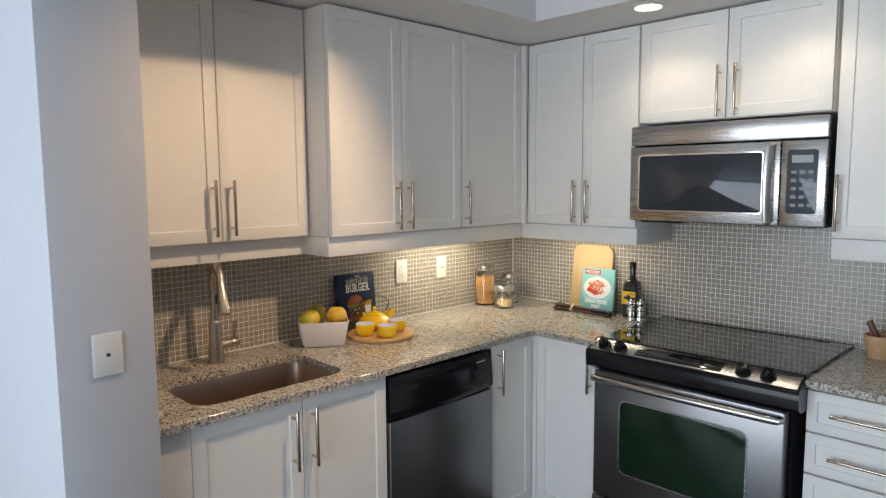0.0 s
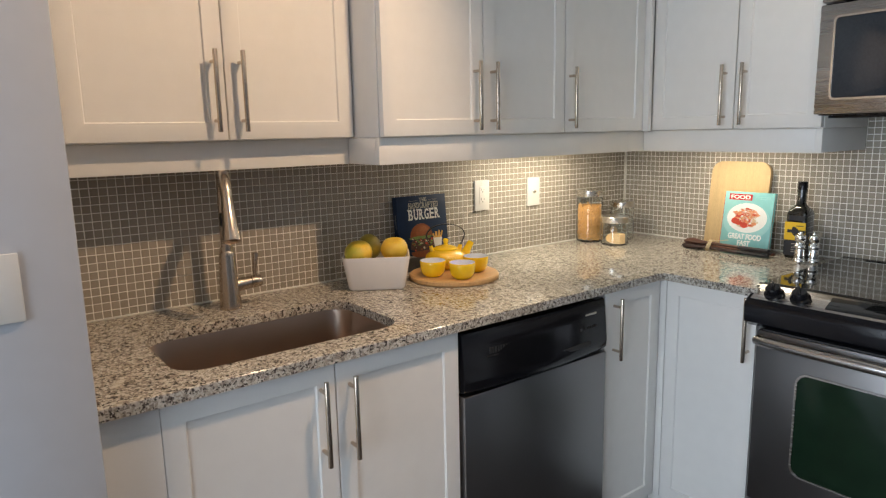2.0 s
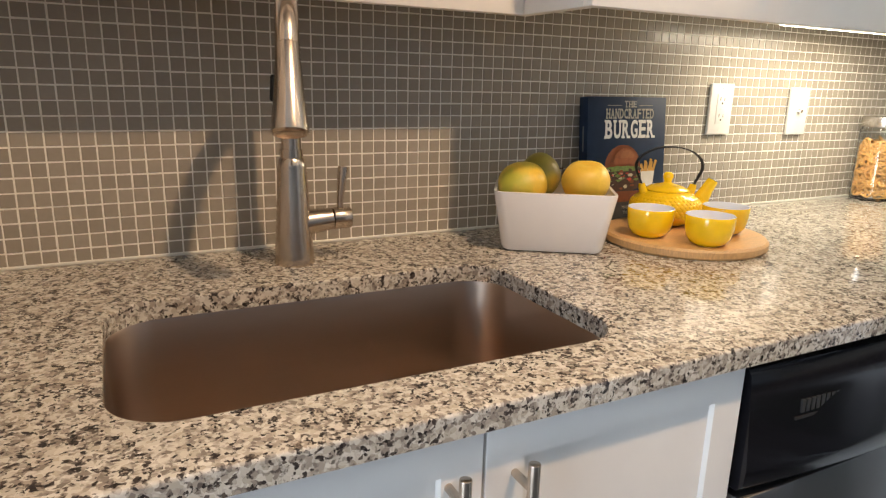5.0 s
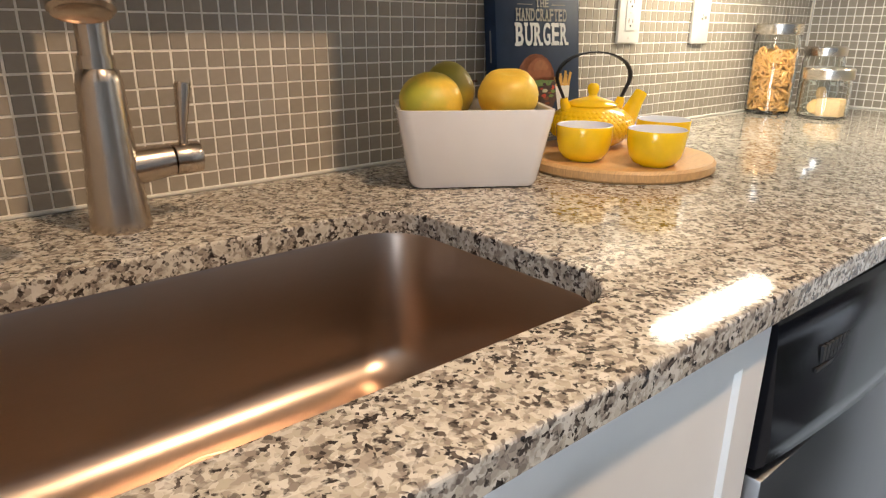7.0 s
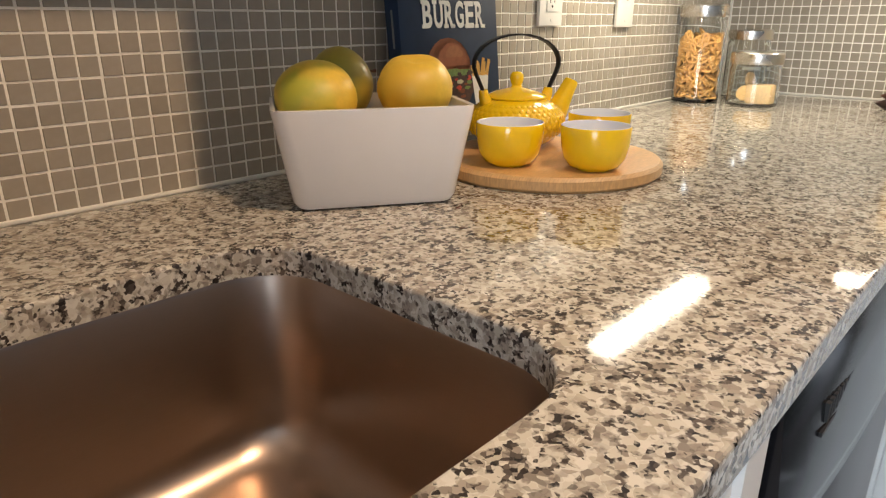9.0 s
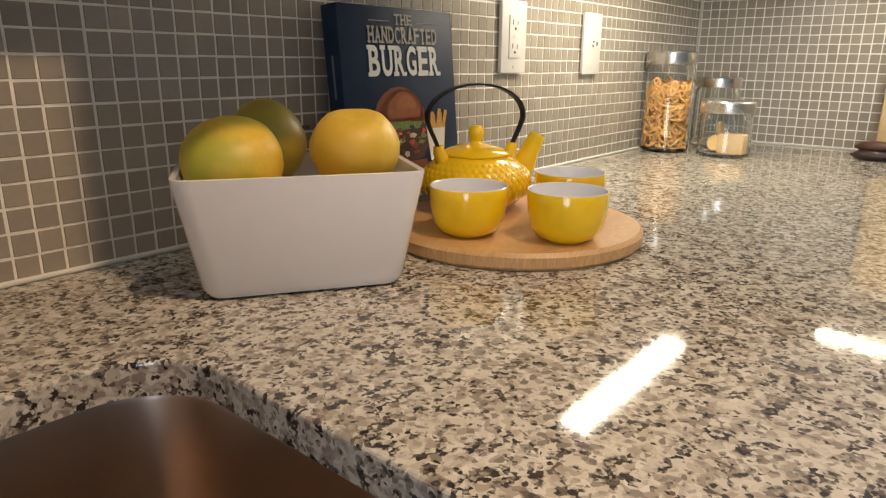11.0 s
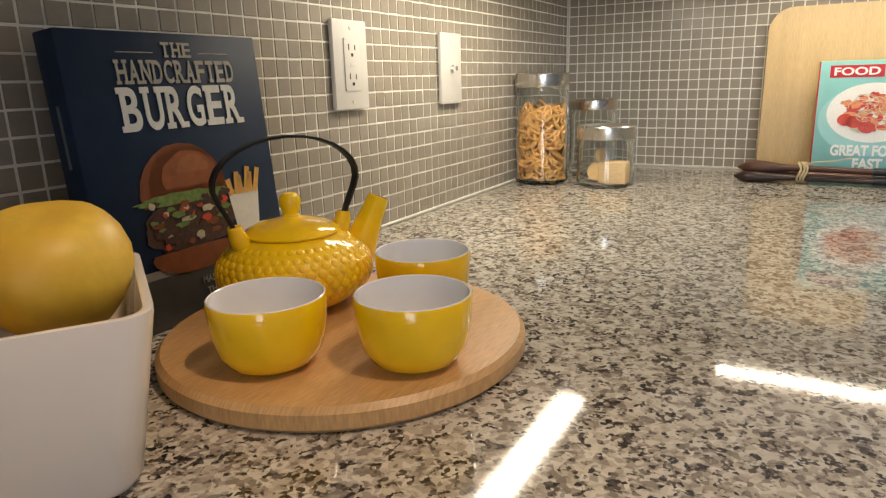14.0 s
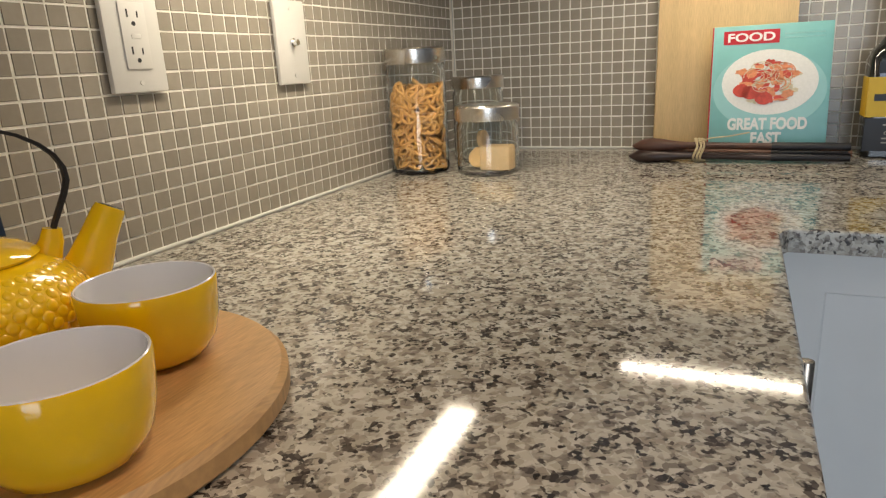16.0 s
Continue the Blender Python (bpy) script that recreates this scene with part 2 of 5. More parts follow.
def fruit_skin(name, a, b):
    m = mat(name, a, 0.44, vary=0.14, scale=35, bump=0.10, fine=0.0008)
    n, link = m.node_tree.nodes, m.node_tree.links.new
    p = n["Principled BSDF"]
    src = p.inputs["Base Color"].links[0].from_socket
    no = n.new("ShaderNodeTexNoise")
    no.inputs["Scale"].default_value, no.inputs["Detail"].default_value = 14, 4
    co = n.new("ShaderNodeTexCoord")
    link(co.outputs["Object"], no.inputs["Vector"])
    rg = n.new("ShaderNodeMapRange")
    rg.inputs[1].default_value, rg.inputs[2].default_value = 0.45, 0.62
    link(no.outputs[0], rg.inputs[0])
    mx = n.new("ShaderNodeMix")
    mx.data_type = "RGBA"
    link(rg.outputs[0], mx.inputs[0])
    link(src, mx.inputs[6])
    mx.inputs[7].default_value = (*b, 1)
    link(mx.outputs[2], p.inputs["Base Color"])
    return m


APPLE = fruit_skin("yellow_apple_skin", (0.72, 0.50, 0.06), (0.68, 0.42, 0.045))
MANGO = fruit_skin("yellow_green_mango_skin", (0.70, 0.47, 0.05), (0.42, 0.40, 0.04))
GREENF = fruit_skin("olive_green_mango_skin", (0.36, 0.27, 0.04), (0.24, 0.22, 0.03))

# ---- mesh helpers ----


def thing(name, x, y, z, label, category, rz=0.0, group="", kind=""):
    ob = new(name)
    ob.matrix_world = pose(x, y, z, 0, 0, rz)
    ob.empty_display_size = 0.05
    return tagged(ob, label, category, group, kind)


def mesh_of(bm, material, name, smooth=True):
    me = bpy.data.meshes.new(name)
    bmesh.ops.recalc_face_normals(bm, faces=bm.faces)
    bm.to_mesh(me)
    bm.free()
    me.materials.append(material)
    if smooth:
        me.polygons.foreach_set("use_smooth", [True] * len(me.polygons))
        me.set_sharp_from_angle(angle=radians(38))
    return me


def solid(name, bm, material, label="", category="", kind="", group="", smooth=True):
    """A top-level thing or piece of the setting that is one mesh, in world places."""
    return tagged(new(name, mesh_of(bm, material, name, smooth)), label, category, group, kind)


def part(name, bm, material, parent, label="", at=None):
    """One mesh under a thing or a part, in the parent's own axes."""
    ob = new(name, mesh_of(bm, material, name) if isinstance(bm, bmesh.types.BMesh) else bm)
    ob.parent = parent
    if at is not None:
        ob.matrix_basis = at
    return tagged(ob, label)


def box(x0, x1, y0, y1, z0, z1, bevel=0.0, bm=None, seg=2):
    out = bm or bmesh.new()
    got = bmesh.ops.create_cube(out, size=1)["verts"]
    for v in got:
        v.co = Vector(((x0 + x1) / 2 + v.co.x * (x1 - x0), (y0 + y1) / 2 + v.co.y * (y1 - y0), (z0 + z1) / 2 + v.co.z * (z1 - z0)))
    if bevel:
        bmesh.ops.bevel(out, geom=list({e for v in got for e in v.link_edges}), offset=bevel, segments=seg, affect="EDGES", profile=0.5)
    return out


def rod(a, b, ra, rb=None, seg=16, bm=None, bevel=0.0):
    out = bm or bmesh.new()
    a, b = Vector(a), Vector(b)
    d = b - a
    m = Matrix.Translation((a + b) / 2) @ d.to_track_quat("Z", "Y").to_matrix().to_4x4()
    got = bmesh.ops.create_cone(out, cap_ends=True, segments=seg, radius1=ra, radius2=ra if rb is None else rb, depth=d.length, matrix=m)["verts"]
    if bevel:
        rim = [e for e in {e for v in got for e in v.link_edges} if any(len(f.verts) > 4 for f in e.link_faces)]
        bmesh.ops.bevel(out, geom=rim, offset=bevel, segments=2, affect="EDGES", profile=0.5)
    return out


def lathe(profile, seg=40, bm=None, cx=0.0, cy=0.0, cz=0.0):
    """Turns (radius, height) pairs about the upright axis."""
    out = bm or bmesh.new()
    rings = []
    for r, z in profile:
        if r < 1e-6:
            rings.append([out.verts.new((cx, cy, cz + z))])
        else:
            rings.append([out.verts.new((cx + r * math.cos(2 * math.pi * i / seg), cy + r * math.sin(2 * math.pi * i / seg), cz + z)) for i in range(seg)])
    for p, q in zip(rings, rings[1:]):
        for i in range(seg):
            j = (i + 1) % seg
            quad = ([p[i % len(p)]] + ([p[j]] if len(p) > 1 else [])) + ([q[j]] if len(q) > 1 else []) + [q[i % len(q)]]
            if len(quad) > 2:
                out.faces.new(quad)
    return out


def tube(pts, radius, seg=12, bm=None, flat=1.0, caps=True):
    """A tube along points; radius a number or one for each point; flat squashes it across."""
    out = bm or bmesh.new()
    pts = [Vector(p) for p in pts]
    rings, side = [], None
    for i, p in enumerate(pts):
        d = (pts[min(i + 1, len(pts) - 1)] - pts[max(i - 1, 0)]).normalized()
        if side is None:
            side = d.orthogonal().normalized()
        side = (side - d * side.dot(d)).normalized()
        up = d.cross(side)
        r = radius[i] if isinstance(radius, (list, tuple)) else radius
        rings.append([out.verts.new(p + side * (r * math.cos(2 * math.pi * k / seg)) + up * (r * flat * math.sin(2 * math.pi * k / seg))) for k in range(seg)])
    for a, b in zip(rings, rings[1:]):
        for k in range(seg):
            out.faces.new((a[k], a[(k + 1) % seg], b[(k + 1) % seg], b[k]))
    if caps:
        out.faces.new(rings[0])
        out.faces.new(rings[-1])
    return out


def rounded(x0, x1, y0, y1, r, seg=8):
    """The outline of a rectangle with rounded corners, counter-clockwise."""
    pts = []
    for cx, cy, a0 in ((x1 - r, y1 - r, 0), (x0 + r, y1 - r, 90), (x0 + r, y0 + r, 180), (x1 - r, y0 + r, 270)):
        for k in range(seg + 1):
            a = radians(a0 + 90 * k / seg)
            pts.append((cx + r * math.cos(a), cy + r * math.sin(a)))
    return pts


def slab(outline, z0, z1, bevel=0.0, bm=None):
    out = bm or bmesh.new()
    lo = [out.verts.new((x, y, z0)) for x, y in outline]
    hi = [out.verts.new((x, y, z1)) for x, y in outline]
    n = len(outline)
    sides = [out.faces.new((lo[i], lo[(i + 1) % n], hi[(i + 1) % n], hi[i])) for i in range(n)]
    top, bot = out.faces.new(hi), out.faces.new(lo[::-1])
    if bevel:
        bmesh.ops.bevel(out, geom=list(top.edges) + list(bot.edges), offset=bevel, segments=2, affect="EDGES", profile=0.5)
    return out


def rings_solid(rings, bm=None, cap_first=True, cap_last=True):
    """A skin over rings of points of equal count."""
    out = bm or bmesh.new()
    vs = [[out.verts.new(p) for p in ring] for ring in rings]
    n = len(vs[0])
    for a, b in zip(vs, vs[1:]):
        for i in range(n):
            out.faces.new((a[i], a[(i + 1) % n], b[(i + 1) % n], b[i]))
    if cap_first:
        out.faces.new(vs[0][::-1])
    if cap_last:
        out.faces.new(vs[-1])
    return out


def turned(bm, m):
    bmesh.ops.transform(bm, matrix=m, verts=bm.verts)
    return bm


def lettering(text, size, width=0.0, height=0.0, depth=0.0004, bold=0.0):
    """Raised letters in the x-z plane facing -y, centred on the origin."""
    cu = bpy.data.curves.new("letters", "FONT")
    cu.body, cu.size, cu.extrude, cu.offset = text, size, depth, bold
    cu.align_x, cu.align_y = "CENTER", "CENTER"
    ob = bpy.data.objects.new("letters", cu)
    me = bpy.data.meshes.new_from_object(ob)
    bm = bmesh.new()
    bm.from_mesh(me)
    bpy.data.objects.remove(ob)
    bpy.data.meshes.remove(me)
    xs, ys = [v.co.x for v in bm.verts], [v.co.y for v in bm.verts]
    kx = width / (max(xs) - min(xs)) if width else 1
    ky = height / (max(ys) - min(ys)) if height else kx
    turned(bm, pose(0, 0, 0, 90) @ Matrix.Diagonal((kx, ky, 1, 1)) @ Matrix.Translation((-(max(xs) + min(xs)) / 2, -(max(ys) + min(ys)) / 2, 0)))
    return bm


def blob(cx, cz, rx, rz, y, depth=0.0006, seg=20, wob=0.0, seed=0, half=0):
    """A flat printed shape in the x-z plane facing -y; half 1 keeps the upper half, -1 the lower."""
    rnd = random.Random(seed)
    out = bmesh.new()
    pts = []
    for i in range(seg):
        a = 2 * math.pi * i / seg
        k = 1 + wob * (rnd.random() - 0.5)
        s = math.sin(a)
        s = max(s, -0.25) if half == 1 else min(s, 0.25) if half == -1 else s
        pts.append((cx + rx * k * math.cos(a), cz + rz * k * s))
    a = [out.verts.new((x, y, z)) for x, z in pts]
    b = [out.verts.new((x, y - depth, z)) for x, z in pts]
    out.faces.new(b)
    for i in range(seg):
        out.faces.new((a[i], a[(i + 1) % seg], b[(i + 1) % seg], b[i]))
    return out


# ---- the large structure ----
SINK_END, CT, CTF = -2.335, 0.915, 0.64
PX, PY = 0.695, -2.568          # end of the partition and its far face
solid("floor", box(-3.6, 4.6, -6.1, 0.2, -0.1, -0.004), FLOORM, "dark grey-brown plank floor of the kitchen", "floor", "structure")
solid("ceiling", box(-3.6, 4.6, -6.1, 0.2, CEIL, CEIL + 0.1), CEILP, "plain white painted ceiling", "ceiling", "structure")
solid("wall_west", box(-0.14, -0.004, SINK_END, 0.004, 0, CEIL), WALLP, "painted kitchen wall behind the sink run", "wall", "structure")
solid("wall_partition", box(-3.5, PX, PY, SINK_END, 0, CEIL, 0.003), WALLP, "grey painted partition wall ending beside the counter", "wall", "structure")
solid("wall_north", box(-0.14, 4.5, 0.004, 0.14, 0, CEIL), WALLP, "painted kitchen wall behind the range", "wall", "structure")
# Unseen; closes the room and keeps the bounced light low.
solid("wall_east", box(4.5, 4.6, -6.0, 0.14, 0, CEIL), ROOMP, "unseen wall across the room, darkened to cut bounced light", "wall", "structure")
solid("wall_far_west", box(-3.6, -3.5, -6.0, SINK_END, 0, CEIL), WALLP, "plain painted wall of the next room", "wall", "structure")
bm = box(-3.6, 4.6, -6.1, -6.0, 2.45, CEIL)
for x0, x1 in ((-3.6, -3.5), (-1.7, -0.5), (3.7, 4.6)):
    box(x0, x1, -6.1, -6.0, 0, 2.45, 0, bm)
box(-3.5, -1.7, -6.1, -6.0, 0, 0.25, 0, bm)
box(-0.5, 3.7, -6.1, -6.0, 0, 0.25, 0, bm)
solid("wall_south", bm, ROOMP, "unseen wall around the tall windows, darkened to cut bounced light", "wall", "structure")


def window(name, x0, x1, n):
    w = thing(name, (x0 + x1) / 2, -6.05, 0.25, "tall window with slim grey frame", "window", kind="structure")
    wd = (x1 - x0) / n
    for i in range(n):
        a = x0 - (x0 + x1) / 2 + i * wd
        bm = box(a, a + 0.05, -0.04, 0.04, 0, 2.2)
        for q in ((a + wd - 0.05, a + wd, 0, 2.2), (a + 0.05, a + wd - 0.05, 0, 0.06), (a + 0.05, a + wd - 0.05, 2.14, 2.2)):
            box(q[0], q[1], -0.04, 0.04, q[2], q[3], 0, bm)
        part("window_frame", bm, FRAMEM, w)
        pane = part("pane", box(a + 0.05, a + wd - 0.05, -0.004, 0.004, 0.06, 2.14), WINGLASS, w)
        pane.visible_shadow = False


window("window_1", -0.5, 3.7, 3)
window("window_2", -3.5, -1.7, 2)
solid("ground", box(-90, 90, -140, -6.3, -9.2, -9), GREENS, "far green ground outside the windows", "ground", "structure")

# soffit over the wall cabinets, an L whose underside sits at the cabinet tops
SOF = 2.256
bm = box(-0.004, 0.685, SINK_END, 0.004, SOF, CEIL)
box(0.685, 4.5, -0.70, 0.004, SOF, CEIL, 0, bm)
solid("soffit", bm, CEILP, "white painted soffit above the wall cabinets", "soffit", "structure")
# ---- THINGS ----

# ---- cabinets ----
def door_mesh(w, h, rail=0.062, thick=0.020):
    """A shaker door, w wide on x, h high on z, front towards -y, lower left corner at the origin."""
    bm = box(0, w, 0, thick, 0, h)
    front = min(bm.faces, key=lambda f: f.calc_center_median().y)
    bmesh.ops.inset_region(bm, faces=[front], thickness=rail, depth=0)
    bmesh.ops.inset_region(bm, faces=[front], thickness=0.004, depth=-0.0055)
    outer = [e for e in bm.edges if all(abs(v.co.y) < 1e-6 for v in e.verts) and (all(v.co.x in (0, w) or v.co.z in (0, h) for v in e.verts)) and any(abs(f.normal.y) < 0.5 for f in e.link_faces)]
    bmesh.ops.bevel(bm, geom=outer, offset=0.0018, segments=2, affect="EDGES", profile=0.5)
    return bm


def handle_mesh(length=0.20):
    """A steel bar pull, upright along z, standing out towards -y, with its foot at the origin."""
    bm = rod((0, -0.032, 0), (0, -0.032, length), 0.006, seg=14, bevel=0.001)
    for z in (0.028, length - 0.028):
        rod((0, 0, z), (0, -0.032, z), 0.0045, seg=10, bm=bm)
    return mesh_of(bm, NICKEL, "handle")


HANDLE = handle_mesh()


def cabinet(name, along, a0, a1, z0, z1, front, doors, label, group, depth_to=0.004, drawers=(), filler=None):
    """A cabinet unit. along: 'y' stands on the sink wall, 'x' on the range wall. front: how far its doors stand from the wall.
    doors: (start, end, handle place along, handle foot height). The unit's own x runs along the wall, its -y into the room."""
    if along == "y":
        ob = thing(name, 0, a0, z0, label, "cabinet", 90, group)
    else:
        ob = thing(name, a0, 0, z0, label, "cabinet", 0, group)
    body = front - 0.022
    part("body", box(0.001, a1 - a0 - 0.001, -body, -depth_to, 0, z1 - z0, 0.001), PAINT, ob)
    for d0, d1, hp, hz in doors:
        d = part("door", door_mesh(d1 - d0 - 0.004, z1 - z0 - 0.006), PAINT, ob, "white shaker door with recessed panel", pose(d0 - a0 + 0.002, -front, 0.003))
        part("handle", HANDLE, None, d, "brushed nickel bar handle", pose(hp - d0 - 0.002, 0, hz - z0 - 0.003))
    for b0, b1 in drawers:
        w = a1 - a0
        d = part("drawer_front", door_mesh(w - 0.008, b1 - b0 - 0.006, 0.045), PAINT, ob, "white shaker drawer front", pose(0.004, -front, b0 - z0 + 0.003))
        part("handle", HANDLE, None, d, "brushed nickel bar handle", pose(w / 2 - 0.14, 0, (b1 - b0) * 0.5, 0, 90, 0) @ Matrix.Diagonal((1, 1, 1.4, 1)))
    if filler:
        part("filler_strip", box(filler[0] - a0, filler[1] - a0, -front + 0.002, -body, 0, z1 - z0), PAINT, ob)
    return ob


UB, UT, VB = 1.375, 2.25, 1.30
G1, G2 = "wall cabinets", "base cabinets"
cabinet("wall_cabinet", "y", SINK_END + 0.002, -1.532, UB, UT, 0.205, [(-2.272, -1.899, -1.930, 1.398), (-1.899, -1.534, -1.860, 1.398)], "white shaker wall cabinet above the sink", G1, filler=(SINK_END + 0.003, -2.273))
cabinet("wall_cabinet", "y", -1.530, -0.808, UB, UT, 0.352, [(-1.528, -1.166, -1.203, 1.390), (-1.166, -0.808, -1.136, 1.390)], "deeper white two-door shaker wall cabinet", G1)
cabinet("wall_cabinet", "y", -0.807, -0.355, UB, UT, 0.352, [(-0.806, -0.376, -0.783, 1.390)], "white single-door shaker wall cabinet in the corner", G1)
cabinet("wall_cabinet", "x", 0.356, 0.978, UB, UT, 0.352, [(0.375, 0.695, 0.662, 1.390), (0.695, 0.977, 0.732, 1.390)], "white two-door shaker wall cabinet beside the microwave", G1)
cabinet("wall_cabinet", "x", 0.980, 1.728, 1.828, UT, 0.352, [(0.981, 1.352, 1.328, 1.834), (1.352, 1.727, 1.395, 1.834)], "short white wall cabinet above the microwave", G1)
cabinet("wall_cabinet", "x", 1.742, 2.19, UB, UT, 0.352, [(1.743, 2.189, 1.762, 1.403)], "white shaker wall cabinet past the microwave", G1)


def valance(points, label):
    """A light rail under the wall cabinets: a run of boards along (x0, x1, y0, y1)."""
    bm = bmesh.new()
    for x0, x1, y0, y1 in points:
        box(x0, x1, y0, y1, VB, UB - 0.001, 0.0012, bm)
    return solid("light_rail", bm, PAINT, label, "light rail")


valance([(0.142, 0.162, SINK_END + 0.002, -1.512)], "white light rail under the sink cabinet")
valance([(0.163, 0.312, -1.531, -1.511), (0.312, 0.332, -1.531, -0.333)], "white light rail under the deeper cabinets")
valance([(0.333, 0.957, -0.340, -0.320), (0.957, 0.977, -0.340, -0.006)], "white light rail beside the microwave")
valance([(1.744, 2.19, -0.340, -0.320), (1.744, 1.764, -0.319, -0.006)], "white light rail under the end cabinet")


def strip_light(x0, x1, y0, y1, label):
    cx, cy = (x0 + x1) / 2, (y0 + y1) / 2
    s = thing("under_cabinet_light", cx, cy, 1.32, label, "light", group="under-cabinet lights")
    hx, hy = (x1 - x0) / 2, (y1 - y0) / 2
    part("housing", box(-hx - 0.008, hx + 0.008, -hy - 0.008, hy + 0.008, 0.006, 0.053, 0.003), PLASTIC, s)
    part("diffuser", box(-hx, hx, -hy, hy, 0.0, 0.0058, 0.002), TUBE, s, "glowing warm white diffuser")


strip_light(0.153, 0.205, -0.91, -0.45, "lit white strip light under the corner cabinet")
strip_light(0.410, 0.750, -0.1965, -0.1835, "lit white strip light beside the microwave cabinet")


def downlight(x, y, z):
    d = thing("downlight", x, y, z, "round recessed downlight, lit", "light", group="downlights")
    part("trim_ring", lathe([(0.050, -0.002), (0.052, -0.007), (0.066, -0.005), (0.068, 0.0)], 32), PLASTIC, d)
    part("bulb", lathe([(0.0, -0.001), (0.049, -0.001), (0.049, 0.0), (0, 0.0)], 24), LAMPGLOW, d)


downlight(1.134, -0.58, SOF)
downlight(1.66, -0.58, SOF)
downlight(1.20, -1.42, CEIL)

BB, BT, BF = 0.105, 0.888, 0.622
cabinet("base_cabinet", "y", SINK_END + 0.002, -1.493, BB, BT, BF, [(-2.224, -1.850, -1.888, 0.658), (-1.850, -1.495, -1.815, 0.654)], "white two-door shaker base cabinet under the sink", G2, filler=(SINK_END + 0.003, -2.2232), depth_to=0.598)
cabinet("base_cabinet", "y", -0.911, -0.612, BB, BT, BF, [(-0.910, -0.625, -0.867, 0.666)], "narrow white base cabinet beside the dishwasher", G2)
cabinet("base_cabinet", "x", 0.615, 0.955, BB, BT, BF, [(0.645, 0.954, 0.933, 0.686)], "narrow white base cabinet beside the range", G2)
cabinet("base_cabinet", "x", 1.757, 2.19, BB, BT, 0.590, [], "white base cabinet with a stack of drawers", G2, drawers=[(0.735, 0.880), (0.588, 0.733), (0.440, 0.586), (0.11, 0.438)])
solid("corner_filler", box(0.601, 0.644, -0.6205, -0.600, BB, BT), PAINT, "white filler strip in the base cabinet corner", "filler")
solid("corner_filler", box(0.331, 0.3745, -0.3745, -0.356, UB, UT), PAINT, "white filler strip in the wall cabinet corner", "filler")
# sides and floor of the sink base, round the bowl
sb = thing("sink_cabinet_carcass", 0.3, -1.9, 0.11, "white cabinet panels round the sink bowl", "cabinet")
part("floor_panel", box(-0.296, 0.296, -0.43, 0.404, 0, 0.02), PAINT, sb)
part("side_panel", box(-0.296, 0.296, 0.386, 0.404, 0.021, 0.76), PAINT, sb)
solid("toe_kick", box(0.50, 0.56, SINK_END + 0.002, -0.56, 0, 0.104), PAINT, "white toe kick board under the sink run", "toe kick", "structure")
solid("toe_kick", box(0.561, 0.955, -0.56, -0.50, 0, 0.104), PAINT, "white toe kick board beside the range", "toe kick", "structure")
solid("toe_kick", box(1.757, 2.19, -0.56, -0.50, 0, 0.104), PAINT, "white toe kick board under the drawers", "toe kick", "structure")


# ---- worktops ----
SX0, SX1, SY0, SY1 = 0.222, 0.553, -2.165, -1.614
hole = rounded(SX0, SX1, SY0, SY1, 0.065, 8)


def worktop():
    """The L of granite with the sink cut out; edges eased."""
    bm = bmesh.new()
    outer = [(0.002, SINK_END + 0.002), (CTF, SINK_END + 0.002), (CTF, -0.66), (CTF + 0.01, -CTF), (0.957, -CTF), (0.957, -0.002), (0.002, -0.002)]
    loops = []
    for ring in (outer, hole):
        vs = [bm.verts.new((x, y, CT)) for x, y in ring]
        loops.append([bm.edges.new((vs[i], vs[(i + 1) % len(vs)])) for i in range(len(vs))])
    bmesh.ops.triangle_fill(bm, edges=loops[0] + loops[1], use_beauty=True)
    top = list(bm.faces)
    for f in top:
        if f.normal.z < 0:
            f.normal_flip()
    got = bmesh.ops.extrude_face_region(bm, geom=top)
    for v in got["geom"]:
        if isinstance(v, bmesh.types.BMVert):
            v.co.z = CT - 0.0255
    bmesh.ops.recalc_face_normals(bm, faces=bm.faces)
    rim = [e for e in bm.edges if all(abs(v.co.z - CT) < 1e-5 for v in e.verts) and len(e.link_faces) == 2 and any(abs(f.normal.z) < 0.3 for f in e.link_faces)]
    bmesh.ops.bevel(bm, geom=rim, offset=0.003, segments=3, affect="EDGES", profile=0.5)
    return bm


solid("worktop", worktop(), GRANITE, "speckled beige granite worktop, polished, cut out for the sink", "worktop", smooth=False)
solid("worktop", box(1.745, 2.21, -0.615, -0.002, CT - 0.0255, CT, 0.003), GRANITE, "short run of speckled granite worktop past the range", "worktop", smooth=False)
bm = box(0.0, 0.005, SINK_END + 0.002, -0.005, CT + 0.0002, CT + 0.005, 0.0015)
box(0.005, 0.957, -0.005, 0, CT + 0.0002, CT + 0.005, 0.0015, bm)
solid("trim_caulk", bm, CAULK, "white caulk line between worktop and mosaic", "trim", "structure")


